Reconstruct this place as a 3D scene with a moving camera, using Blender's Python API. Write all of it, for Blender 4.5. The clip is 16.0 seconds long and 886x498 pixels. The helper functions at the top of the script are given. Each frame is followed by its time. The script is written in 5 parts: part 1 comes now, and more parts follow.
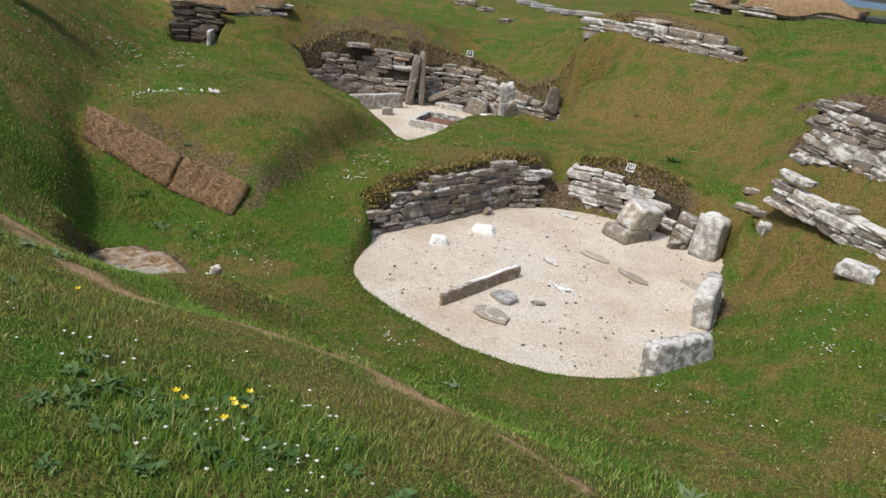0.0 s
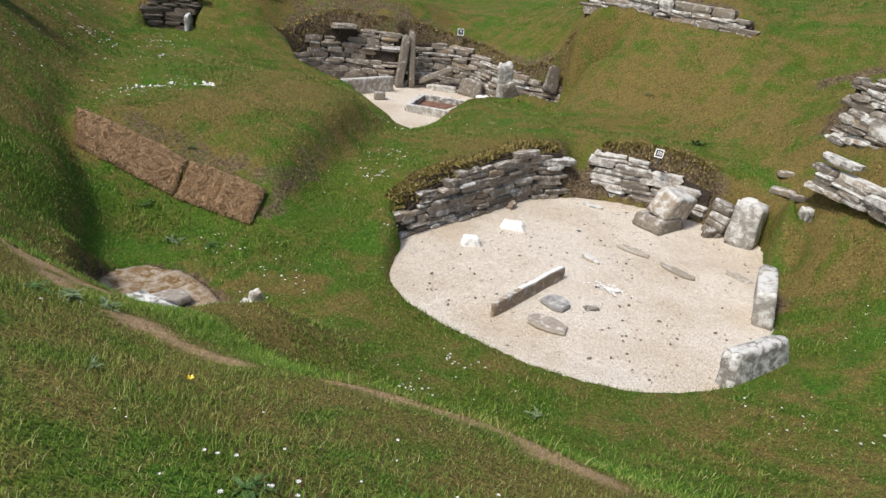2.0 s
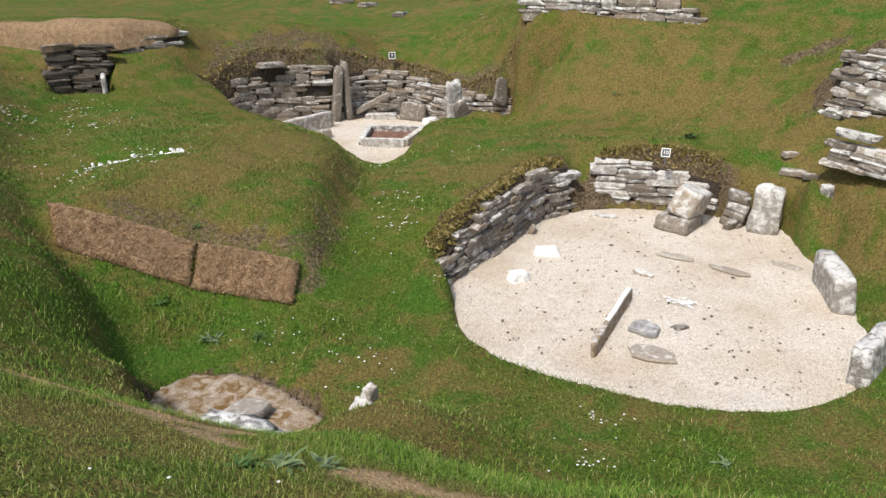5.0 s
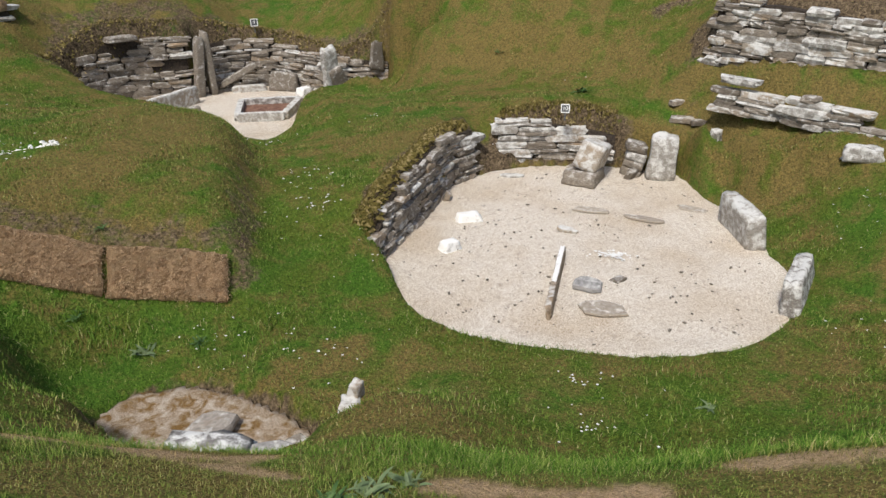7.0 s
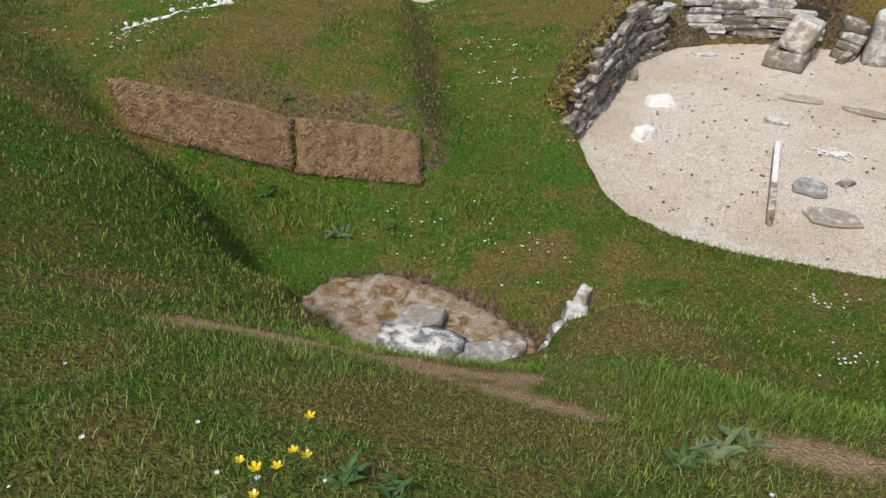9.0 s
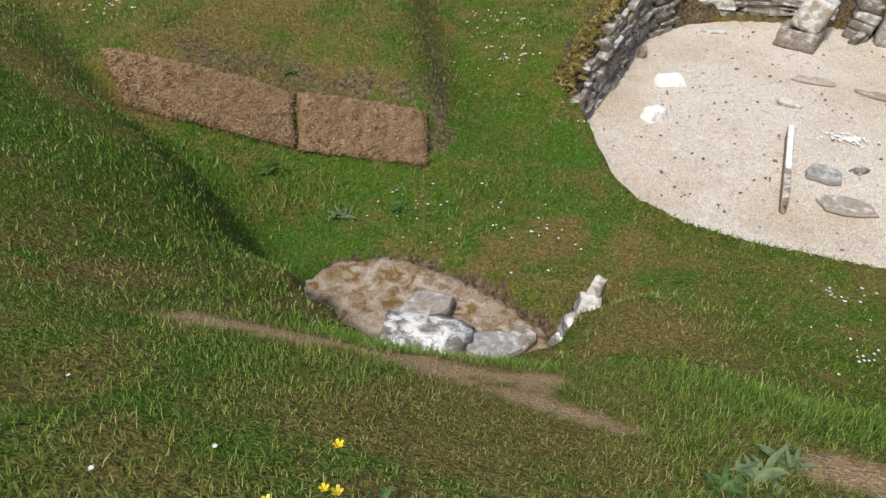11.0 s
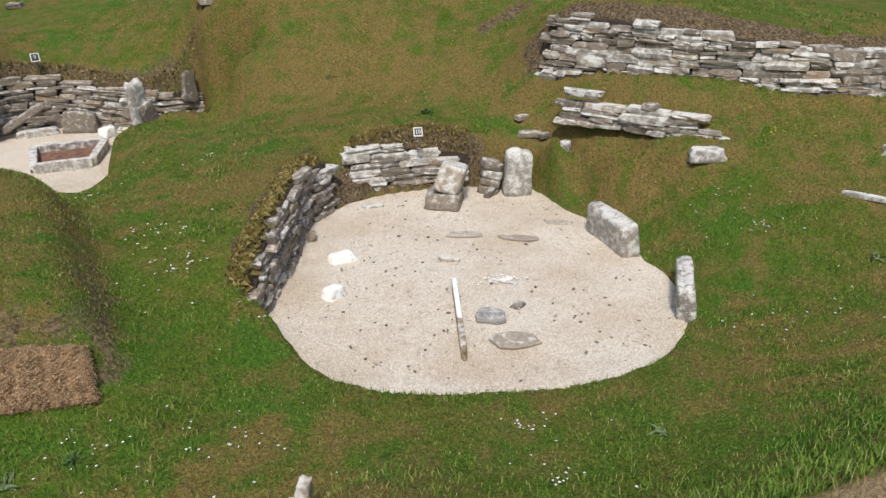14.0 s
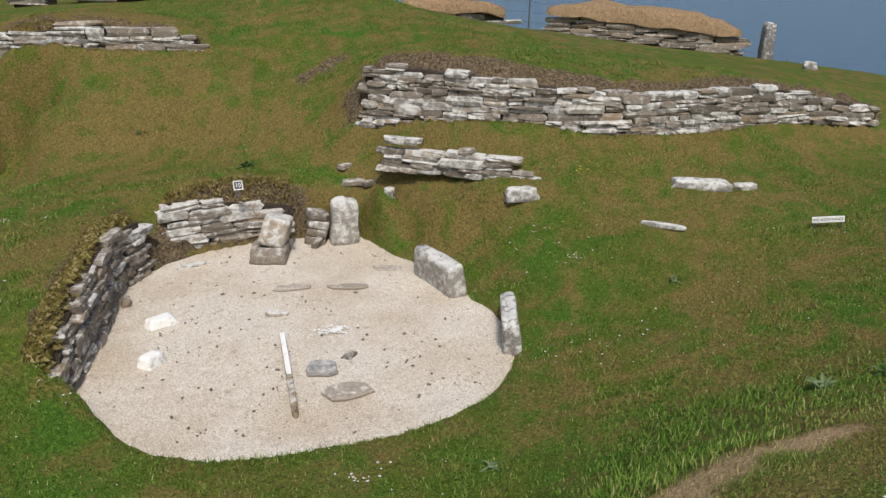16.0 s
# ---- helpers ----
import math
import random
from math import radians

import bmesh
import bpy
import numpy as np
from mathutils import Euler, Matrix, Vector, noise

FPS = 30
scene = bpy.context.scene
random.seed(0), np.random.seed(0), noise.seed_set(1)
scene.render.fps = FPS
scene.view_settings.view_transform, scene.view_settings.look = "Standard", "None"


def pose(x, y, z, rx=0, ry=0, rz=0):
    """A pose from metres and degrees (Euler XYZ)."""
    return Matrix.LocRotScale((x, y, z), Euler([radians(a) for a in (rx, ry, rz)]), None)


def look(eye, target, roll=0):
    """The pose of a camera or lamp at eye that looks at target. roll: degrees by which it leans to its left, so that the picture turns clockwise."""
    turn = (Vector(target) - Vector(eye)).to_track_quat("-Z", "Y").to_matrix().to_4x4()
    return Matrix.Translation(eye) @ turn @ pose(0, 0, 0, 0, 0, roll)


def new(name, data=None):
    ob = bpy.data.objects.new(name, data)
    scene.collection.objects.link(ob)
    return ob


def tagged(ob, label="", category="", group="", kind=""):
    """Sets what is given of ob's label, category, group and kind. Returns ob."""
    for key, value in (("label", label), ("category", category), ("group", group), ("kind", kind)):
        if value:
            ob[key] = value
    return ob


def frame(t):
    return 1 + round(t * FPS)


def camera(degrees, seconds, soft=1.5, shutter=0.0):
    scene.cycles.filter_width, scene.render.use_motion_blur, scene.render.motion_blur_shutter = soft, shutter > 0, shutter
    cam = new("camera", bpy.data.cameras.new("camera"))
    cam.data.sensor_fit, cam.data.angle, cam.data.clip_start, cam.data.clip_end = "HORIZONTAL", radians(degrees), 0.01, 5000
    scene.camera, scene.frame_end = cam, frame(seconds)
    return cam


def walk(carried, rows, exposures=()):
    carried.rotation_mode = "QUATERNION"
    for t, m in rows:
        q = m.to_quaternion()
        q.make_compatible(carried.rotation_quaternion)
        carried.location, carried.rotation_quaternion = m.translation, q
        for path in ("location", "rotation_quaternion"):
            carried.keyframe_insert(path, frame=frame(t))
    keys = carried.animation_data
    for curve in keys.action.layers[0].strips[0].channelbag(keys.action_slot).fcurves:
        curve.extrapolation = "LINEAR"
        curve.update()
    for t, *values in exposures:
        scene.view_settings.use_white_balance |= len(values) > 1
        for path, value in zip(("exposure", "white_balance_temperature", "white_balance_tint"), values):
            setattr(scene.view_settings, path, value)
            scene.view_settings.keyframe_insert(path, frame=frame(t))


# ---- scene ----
cam = camera(62.0, 16.0, 1.5)
PATH = [
    (0, (0.852, -0.932, 3.721), (0.823, 0.917, 2.958), 7.2),
    (0.5, (0.613, -0.637, 3.717), (0.482, 1.205, 2.949), 4.1),
    (1, (0.429, -0.448, 3.699), (0.377, 1.386, 2.901), 4.8),
    (1.5, (0.129, -0.307, 3.699), (0.249, 1.504, 2.859), 5.9),
    (2, (-0.13, -0.229, 3.708), (-0.037, 1.594, 2.89), 6.4),
    (2.5, (-0.435, 0.007, 3.65), (-0.456, 1.839, 2.848), 6.0),
    (3, (-0.704, 0.221, 3.672), (-0.644, 2.093, 2.971), 4.0),
    (3.5, (-0.957, 0.365, 3.64), (-0.73, 2.18, 2.831), 1.5),
    (5.8, (-2.453, 0.976, 3.637), (-1.848, 2.729, 2.887), 0.3),
    (6, (-2.546, 0.999, 3.613), (-1.875, 2.712, 2.827), 0.6),
    (6.5, (-2.68, 1.128, 3.595), (-1.99, 2.786, 2.714), 2.5),
    (7, (-2.769, 1.408, 3.63), (-1.981, 3.034, 2.774), 0.0),
    (7.5, (-2.984, 1.604, 3.548), (-2.194, 3.17, 2.587), 1.1),
    (8, (-3.276, 1.775, 3.537), (-2.552, 3.281, 2.438), 1.3),
    (8.5, (-3.4, 1.94, 3.526), (-2.787, 3.473, 2.397), 1.5),
    (9, (-3.407, 2.262, 3.523), (-2.929, 3.822, 2.365), -0.9),
    (9.2, (-3.413, 2.358, 3.525), (-2.974, 3.925, 2.363), -0.1),
    (11.3, (-3.472, 2.509, 3.524), (-2.961, 4.003, 2.297), 1.2),
    (11.5, (-3.466, 2.514, 3.517), (-2.93, 4.012, 2.305), 1.8),
    (12, (-3.402, 2.491, 3.567), (-2.77, 4.024, 2.448), 2.6),
    (12.5, (-3.322, 2.473, 3.594), (-2.537, 3.991, 2.555), 1.4),
    (13, (-3.274, 2.488, 3.628), (-2.275, 3.931, 2.67), 0.4),
    (13.5, (-3.23, 2.466, 3.64), (-2.092, 3.846, 2.746), -0.2),
    (14, (-3.197, 2.436, 3.647), (-1.957, 3.773, 2.826), 0.1),
    (14.5, (-3.17, 2.419, 3.651), (-1.877, 3.723, 2.86), 0.4),
    (15, (-3.137, 2.401, 3.672), (-1.788, 3.667, 2.912), 0.7),
    (15.5, (-3.11, 2.379, 3.679), (-1.666, 3.558, 2.954), 1.4),
    (16, (-3.074, 2.331, 3.645), (-1.52, 3.377, 2.947), 1.0),
]
walk(cam, [(t, look(eye, target, roll)) for t, eye, target, roll in PATH],
     ((0, 0.1), (1.5, 0.18), (3.5, 0.22), (6, 0.36), (6.5, 0.2), (7, 0.06), (9, -0.05), (11.5, 0.24), (12.5, 0.44), (13.5, 0.15), (14.5, 0.05), (16, -0.05)))

# ---------------------------------------------------------------- light
world = bpy.data.worlds.new("sky")
scene.world = world
world.use_nodes = True
wn = world.node_tree
sky = wn.nodes.new("ShaderNodeTexSky")
sky.sky_type = "NISHITA"
sky.sun_disc = False
sky.sun_elevation = radians(56)
sky.sun_rotation = radians(-131)
sky.air_density, sky.dust_density, sky.ozone_density = 1.0, 3.0, 1.0
wn.links.new(sky.outputs[0], wn.nodes["Background"].inputs[0])
wn.nodes["Background"].inputs[1].default_value = 0.115
sun = new("sun", bpy.data.lights.new("sun", "SUN"))
sun.data.energy, sun.data.angle, sun.data.color = 2.6, radians(7), (1.0, 0.95, 0.88)
sun.matrix_world = look((0, 0, 0), (0.43, 0.38, -0.82))
scene.view_settings.exposure = 0.0


# ---------------------------------------------------------------- materials
def nodes_of(name, rough=0.85, spec=0.3):
    m = bpy.data.materials.new(name)
    m.use_nodes = True
    b = m.node_tree.nodes["Principled BSDF"]
    b.inputs["Roughness"].default_value = rough
    b.inputs["Specular IOR Level"].default_value = spec
    return m, m.node_tree, b


def noise_node(nt, scale, detail=4.0, coord=None, dist=0.0):
    n = nt.nodes.new("ShaderNodeTexNoise")
    n.inputs["Scale"].default_value = scale
    n.inputs["Detail"].default_value = detail
    n.inputs["Distortion"].default_value = dist
    if coord is not None:
        nt.links.new(coord, n.inputs["Vector"])
    return n.outputs["Fac"]


def ramp(nt, fac, stops):
    r = nt.nodes.new("ShaderNodeValToRGB")
    el = r.color_ramp.elements
    while len(el) < len(stops):
        el.new(0.5)
    for e, (p, c) in zip(el, stops):
        e.position = p
        e.color = (*c, 1) if len(c) == 3 else c
    nt.links.new(fac, r.inputs[0])
    return r.outputs[0]


def mix(nt, fac, a, b, mode="MIX"):
    n = nt.nodes.new("ShaderNodeMix")
    n.data_type, n.blend_type = "RGBA", mode
    for sock, v in ((n.inputs[0], fac), (n.inputs[6], a), (n.inputs[7], b)):
        if isinstance(v, (int, float)):
            sock.default_value = v
        elif isinstance(v, tuple):
            sock.default_value = (*v, 1)
        else:
            nt.links.new(v, sock)
    return n.outputs[2]


def bump(nt, bsdf, height, strength=0.4, dist=0.02):
    n = nt.nodes.new("ShaderNodeBump")
    n.inputs["Strength"].default_value = strength
    n.inputs["Distance"].default_value = dist
    nt.links.new(height, n.inputs["Height"])
    nt.links.new(n.outputs[0], bsdf.inputs["Normal"])


def attr(nt, name):
    n = nt.nodes.new("ShaderNodeAttribute")
    n.attribute_name = name
    return n.outputs["Fac"]


def coords(nt, which="Object"):
    return nt.nodes.new("ShaderNodeTexCoord").outputs[which]


def position(nt):
    return nt.nodes.new("ShaderNodeNewGeometry").outputs["Position"]


def paint(nt, bsdf, col):
    nt.links.new(col, bsdf.inputs["Base Color"])


BW = lambda a, b: [(a, (0, 0, 0)), (b, (1, 1, 1))]


def make_grass_ground():
    m, nt, b = nodes_of("turf", 0.95, 0.1)
    p = position(nt)
    fine = noise_node(nt, 90, 5, p)
    mid = noise_node(nt, 26, 6, p, 0.8)
    patch = noise_node(nt, 3.4, 9, p, 0.5)
    big = noise_node(nt, 0.9, 5, p, 0.6)
    green = ramp(nt, fine, [(0.3, (0.054, 0.082, 0.011)), (0.7, (0.142, 0.186, 0.030))])
    lush = ramp(nt, fine, [(0.3, (0.036, 0.090, 0.010)), (0.7, (0.100, 0.200, 0.026))])
    straw = ramp(nt, fine, [(0.3, (0.105, 0.080, 0.022)), (0.7, (0.285, 0.210, 0.080))])
    soil = ramp(nt, mid, [(0.32, (0.040, 0.029, 0.018)), (0.5, (0.135, 0.100, 0.062)), (0.68, (0.27, 0.205, 0.13))])
    mat = ramp(nt, fine, [(0.3, (0.32, 0.21, 0.11)), (0.7, (0.68, 0.49, 0.29))])
    col = mix(nt, ramp(nt, big, BW(0.42, 0.62)), green, lush)
    # straw showing through in blotches of every size
    fac = attr(nt, "dry")
    for source, weight in ((None, 0.5), (mid, 0.3), (patch, 0.8)):
        step = nt.nodes.new("ShaderNodeMath")
        step.operation = "MULTIPLY_ADD" if source else "MULTIPLY"
        nt.links.new(source or fac, step.inputs[0])
        step.inputs[1].default_value = weight
        if source:
            nt.links.new(fac, step.inputs[2])
        fac = step.outputs[0]
    col = mix(nt, ramp(nt, fac, [(0.54, (0, 0, 0)), (0.77, (0.95, 0.95, 0.95))]), col, straw)
    tuft = noise_node(nt, 34, 6, p, 0.8)
    col = mix(nt, 1.0, col, ramp(nt, tuft, [(0.3, (0.58, 0.62, 0.6)), (0.5, (1.0, 1.0, 1.0)), (0.7, (1.4, 1.34, 1.25))]), "MULTIPLY")
    bare = nt.nodes.new("ShaderNodeMath")
    bare.operation = "MULTIPLY_ADD"
    nt.links.new(noise_node(nt, 13, 6, p, 0.6), bare.inputs[0])
    bare.inputs[1].default_value = 0.9
    nt.links.new(attr(nt, "soil"), bare.inputs[2])
    col = mix(nt, ramp(nt, bare.outputs[0], BW(0.66, 1.0)), col, soil)
    col = mix(nt, attr(nt, "thatch"), col, mat)
    paint(nt, b, col)
    bump(nt, b, tuft, 0.9, 0.05)
    return m


def make_blades():
    m, nt, b = nodes_of("grass_blades", 0.85, 0.08)
    rnd = nt.nodes.new("ShaderNodeNewGeometry").outputs["Random Per Island"]
    green = ramp(nt, rnd, [(0.0, (0.036, 0.098, 0.012)), (0.5, (0.110, 0.205, 0.029)), (0.9, (0.215, 0.295, 0.060)), (1.0, (0.42, 0.38, 0.19))])
    straw = ramp(nt, rnd, [(0.0, (0.11, 0.085, 0.025)), (0.6, (0.27, 0.200, 0.070)), (1.0, (0.50, 0.39, 0.19))])
    paint(nt, b, mix(nt, attr(nt, "dry"), green, straw))
    return m


def make_sand():
    m, nt, b = nodes_of("shell_sand", 0.95, 0.15)
    p = position(nt)
    big = noise_node(nt, 0.9, 4, p)
    mid = noise_node(nt, 9, 6, p)
    v = nt.nodes.new("ShaderNodeTexVoronoi")
    v.inputs["Scale"].default_value = 120
    nt.links.new(p, v.inputs["Vector"])
    col = ramp(nt, v.outputs["Color"], [(0.12, (0.46, 0.38, 0.29)), (0.5, (0.70, 0.63, 0.53)), (0.85, (0.86, 0.82, 0.74))])
    col = mix(nt, ramp(nt, big, BW(0.45, 0.75)), col, (0.80, 0.72, 0.62), "MULTIPLY")
    col = mix(nt, ramp(nt, mid, BW(0.60, 0.78)), col, (0.42, 0.34, 0.27))
    paint(nt, b, col)
    bump(nt, b, v.outputs["Distance"], 0.5, 0.012)
    return m


def make_stone(name, dark, light, lichen, warm=(0.33, 0.24, 0.15), lichen_from=0.55):
    m, nt, b = nodes_of(name, 0.9, 0.25)
    oi = nt.nodes.new("ShaderNodeObjectInfo")
    p = position(nt)
    lay = nt.nodes.new("ShaderNodeMapping")
    lay.inputs["Scale"].default_value = (1, 1, 5)
    nt.links.new(p, lay.inputs["Vector"])
    grain = noise_node(nt, 22, 6, lay.outputs[0])
    blot = noise_node(nt, 11, 5, p, 0.5)
    speck = noise_node(nt, 60, 3, p)
    col = ramp(nt, grain, [(0.3, dark), (0.7, light)])
    tone = ramp(nt, oi.outputs["Random"], [(0.0, (0.62, 0.60, 0.58)), (0.45, (0.95, 0.94, 0.92)), (0.8, (1.05, 1.03, 1.0)), (1.0, (1.15, 1.02, 0.86))])
    col = mix(nt, 1.0, col, tone, "MULTIPLY")
    rust = nt.nodes.new("ShaderNodeMath")
    rust.operation = "MULTIPLY"
    nt.links.new(ramp(nt, noise_node(nt, 5, 3, p), BW(0.52, 0.7)), rust.inputs[0])
    nt.links.new(ramp(nt, oi.outputs["Random"], BW(0.7, 0.95)), rust.inputs[1])
    col = mix(nt, rust.outputs[0], col, warm)
    lf = nt.nodes.new("ShaderNodeMath")
    lf.operation = "MULTIPLY_ADD"
    nt.links.new(speck, lf.inputs[0])
    lf.inputs[1].default_value = 0.35
    nt.links.new(blot, lf.inputs[2])
    # lichen grows on what faces the sky
    nrm = nt.nodes.new("ShaderNodeSeparateXYZ")
    nt.links.new(nt.nodes.new("ShaderNodeNewGeometry").outputs["Normal"], nrm.inputs[0])
    up = nt.nodes.new("ShaderNodeMath")
    up.operation = "MULTIPLY_ADD"
    nt.links.new(nrm.outputs[2], up.inputs[0])
    up.inputs[1].default_value = 0.13
    nt.links.new(lf.outputs[0], up.inputs[2])
    col = mix(nt, ramp(nt, up.outputs[0], BW(lichen_from + 0.09, lichen_from + 0.3)), col, lichen)
    paint(nt, b, col)
    bump(nt, b, grain, 0.6, 0.012)
    return m


def make_plain(name, a, c, scale, rough=0.85, spec=0.25, bumped=0.3, dist=0.01):
    m, nt, b = nodes_of(name, rough, spec)
    f = noise_node(nt, scale, 6, position(nt))
    paint(nt, b, ramp(nt, f, [(0.3, a), (0.7, c)]))
    if bumped:
        bump(nt, b, f, bumped, dist)
    return m


def make_thatch():
    m, nt, b = nodes_of("dead_turf_mat", 0.97, 0.05)
    p = position(nt)
    st = nt.nodes.new("ShaderNodeMapping")
    st.inputs["Scale"].default_value = (1, 1, 0.35)
    nt.links.new(p, st.inputs["Vector"])
    f = noise_node(nt, 120, 6, st.outputs[0])
    c = noise_node(nt, 4, 4, p)
    col = ramp(nt, f, [(0.3, (0.17, 0.108, 0.060)), (0.5, (0.37, 0.250, 0.145)), (0.72, (0.58, 0.42, 0.26))])
    col = mix(nt, ramp(nt, c, BW(0.5, 0.8)), col, (0.34, 0.25, 0.14))
    col = mix(nt, 1.0, col, ramp(nt, noise_node(nt, 13, 8, p, 0.6), [(0.3, (0.72, 0.72, 0.72)), (0.55, (1.05, 1.05, 1.05)), (0.75, (1.3, 1.27, 1.25))]), "MULTIPLY")
    paint(nt, b, col)
    bump(nt, b, f, 0.9, 0.03)
    return m


def make_straw():
    m, nt, b = nodes_of("straw_fibres", 0.9, 0.1)
    rnd = nt.nodes.new("ShaderNodeNewGeometry").outputs["Random Per Island"]
    paint(nt, b, ramp(nt, rnd, [(0.0, (0.20, 0.13, 0.075)), (0.45, (0.46, 0.315, 0.185)), (0.85, (0.66, 0.49, 0.31)), (1.0, (0.80, 0.66, 0.46))]))
    return m


STRAW = make_straw()
TURF, BLADES, SAND = make_grass_ground(), make_blades(), make_sand()
FLAG = make_stone("flagstone", (0.150, 0.126, 0.100), (0.345, 0.308, 0.258), (0.60, 0.58, 0.54), lichen_from=0.66)
FLAG_PALE = make_stone("lichened_flagstone", (0.22, 0.204, 0.18), (0.43, 0.41, 0.375), (0.66, 0.655, 0.62), lichen_from=0.53)
FLAG_GREY = make_stone("bare_grey_flagstone", (0.23, 0.225, 0.22), (0.40, 0.395, 0.39), (0.6, 0.59, 0.56), lichen_from=0.72)
# flagstone darkened in its colour to stand for the passage's shade
FLAG_SHADED = make_stone("flagstone_painted_shade", (0.06, 0.05, 0.042), (0.16, 0.14, 0.115), (0.3, 0.28, 0.24), lichen_from=0.8)
FLAG_WHITE = make_stone("whitened_stone", (0.40, 0.385, 0.35), (0.66, 0.65, 0.61), (0.88, 0.88, 0.85), lichen_from=0.38)
FLAG_SPOTTED = make_stone("lichen_spotted_boulder", (0.13, 0.125, 0.12), (0.30, 0.29, 0.28), (0.80, 0.80, 0.77), lichen_from=0.63)
FLAG_SANDY = make_stone("sandy_flagstone", (0.36, 0.31, 0.25), (0.54, 0.49, 0.42), (0.7, 0.66, 0.6), lichen_from=0.72)
DARK = make_plain("damp_earth", (0.022, 0.018, 0.014), (0.085, 0.066, 0.05), 30, bumped=0.8, dist=0.03)
THATCH = make_thatch()


# ---------------------------------------------------------------- helpers for shapes
def part(name, bm, material, parent=None, label=""):
    me = bpy.data.meshes.new(name)
    bm.to_mesh(me)
    bm.free()
    if material:
        me.materials.append(material)
    ob = new(name, me)
    ob.parent = parent
    if label:
        ob["label"] = label
    return ob


def along(line, step):
    """Points every step metres on a polyline, with the direction there."""
    out = []
    pts = [Vector(p) for p in line]
    for a, b in zip(pts, pts[1:]):
        n = max(1, int((b - a).length / step))
        for i in range(n):
            out.append((a.lerp(b, i / n), (b - a).normalized()))
    out.append((pts[-1], (pts[-1] - pts[-2]).normalized()))
    return out


def spline(line, step=0.12):
    """A smooth curve through the points of a line."""
    p = [Vector(q) for q in line]
    p = [2 * p[0] - p[1]] + p + [2 * p[-1] - p[-2]]
    out = []
    for a, b, c, d in zip(p, p[1:], p[2:], p[3:]):
        n = max(2, int((c - b).length / step))
        for i in range(n):
            u = i / n
            out.append(0.5 * ((2 * b) + (c - a) * u + (2 * a - 5 * b + 4 * c - d) * u * u + (3 * b - a - 3 * c + d) * u ** 3))
    out.append(p[-2])
    return out


def seg_dist(X, Y, line, closed=False):
    """Distance from a grid of places to a polyline."""
    best = np.full(X.shape, 1e9)
    pts = list(line) + ([line[0]] if closed else [])
    for a, b in zip(pts, pts[1:]):
        ax, ay, bx, by = a[0], a[1], b[0], b[1]
        dx, dy = bx - ax, by - ay
        u = np.clip(((X - ax) * dx + (Y - ay) * dy) / (dx * dx + dy * dy + 1e-9), 0, 1)
        best = np.minimum(best, np.hypot(X - ax - u * dx, Y - ay - u * dy))
    return best


def inside(X, Y, poly):
    r = np.zeros(X.shape, bool)
    for a, b in zip(poly, list(poly[1:]) + [poly[0]]):
        cond = (a[1] > Y) != (b[1] > Y)
        with np.errstate(divide="ignore", invalid="ignore"):
            xi = (b[0] - a[0]) * (Y - a[1]) / (b[1] - a[1] + 1e-12) + a[0]
        r ^= cond & (X < xi)
    return r


def signed(X, Y, poly):
    """Distance to a closed outline, negative inside."""
    d = seg_dist(X, Y, poly, True)
    return np.where(inside(X, Y, poly), -d, d)


def smooth(v, a, b):
    u = np.clip((v - a) / (b - a), 0, 1)
    return u * u * (3 - 2 * u)


# ---------------------------------------------------------------- the lie of the land
HUT = [(-0.2, 8.15), (-0.33, 7.4), (-0.3, 7.0), (-0.1, 6.58), (0.25, 6.2), (0.7, 5.83), (1.3, 5.48), (1.8, 5.31), (2.35, 5.28), (2.88, 5.46),
       (3.45, 5.92), (3.7, 6.35), (3.78, 6.8), (4.02, 7.5), (4.42, 8.3), (4.72, 9.05), (4.3, 9.5), (3.6, 10.0), (3.1, 10.2), (2.7, 10.3), (2.15, 10.22),
       (1.56, 9.89), (0.85, 9.18), (0.18, 8.51)]
HOUSE9 = [(-0.55, 13.5), (0.08, 13.3), (0.7, 14.6), (1.2, 15.2), (2.0, 15.4), (2.7, 15.15), (2.7, 15.5), (2.2, 15.8), (1.75, 16.05), (1.35, 16.65), (0.9, 17.25), (0.2, 17.5), (-0.5, 17.4),
          (-0.85, 17.1), (-1.5, 17.1), (-2.2, 17.0), (-2.9, 16.55), (-3.1, 16.1), (-2.6, 15.0), (-1.5, 14.5)]
HUT = [(p.x, p.y) for p in spline([(x, y, 0) for x, y in HUT[-2:] + HUT + HUT[:2]], 0.25)[4:-4]]
PASSAGE = [(-5.75, 15.1), (-4.95, 15.1), (-5.0, 15.8), (-5.95, 15.8)]
PIT = [(-3.2, 6.45), (-3.12, 6.68), (-2.9, 6.84), (-2.5, 6.79), (-2.14, 6.47), (-1.9, 6.12), (-1.76, 5.8), (-1.7, 5.52), (-1.95, 5.28), (-2.4, 5.3), (-2.75, 5.5), (-3.05, 5.92)]
EWALL = [(5.55, 9.65, 1.42), (5.75, 9.0, 1.36), (6.05, 8.2, 1.32), (6.55, 7.2, 1.34), (7.05, 6.2, 1.4), (8.1, 5.35, 1.45), (9.2, 4.7, 1.45), (10.2, 4.0, 1.45), (10.9, 3.2, 1.42)]
LEDGE = [(5.0, 8.8, 0.97), (5.22, 8.2, 0.98), (5.45, 7.4, 0.98), (5.75, 6.7, 0.98)]
UPPER = [(3.0, 15.5, 2.2), (3.69, 14.98, 2.21), (4.6, 14.3, 2.25), (5.6, 13.4, 2.27)]
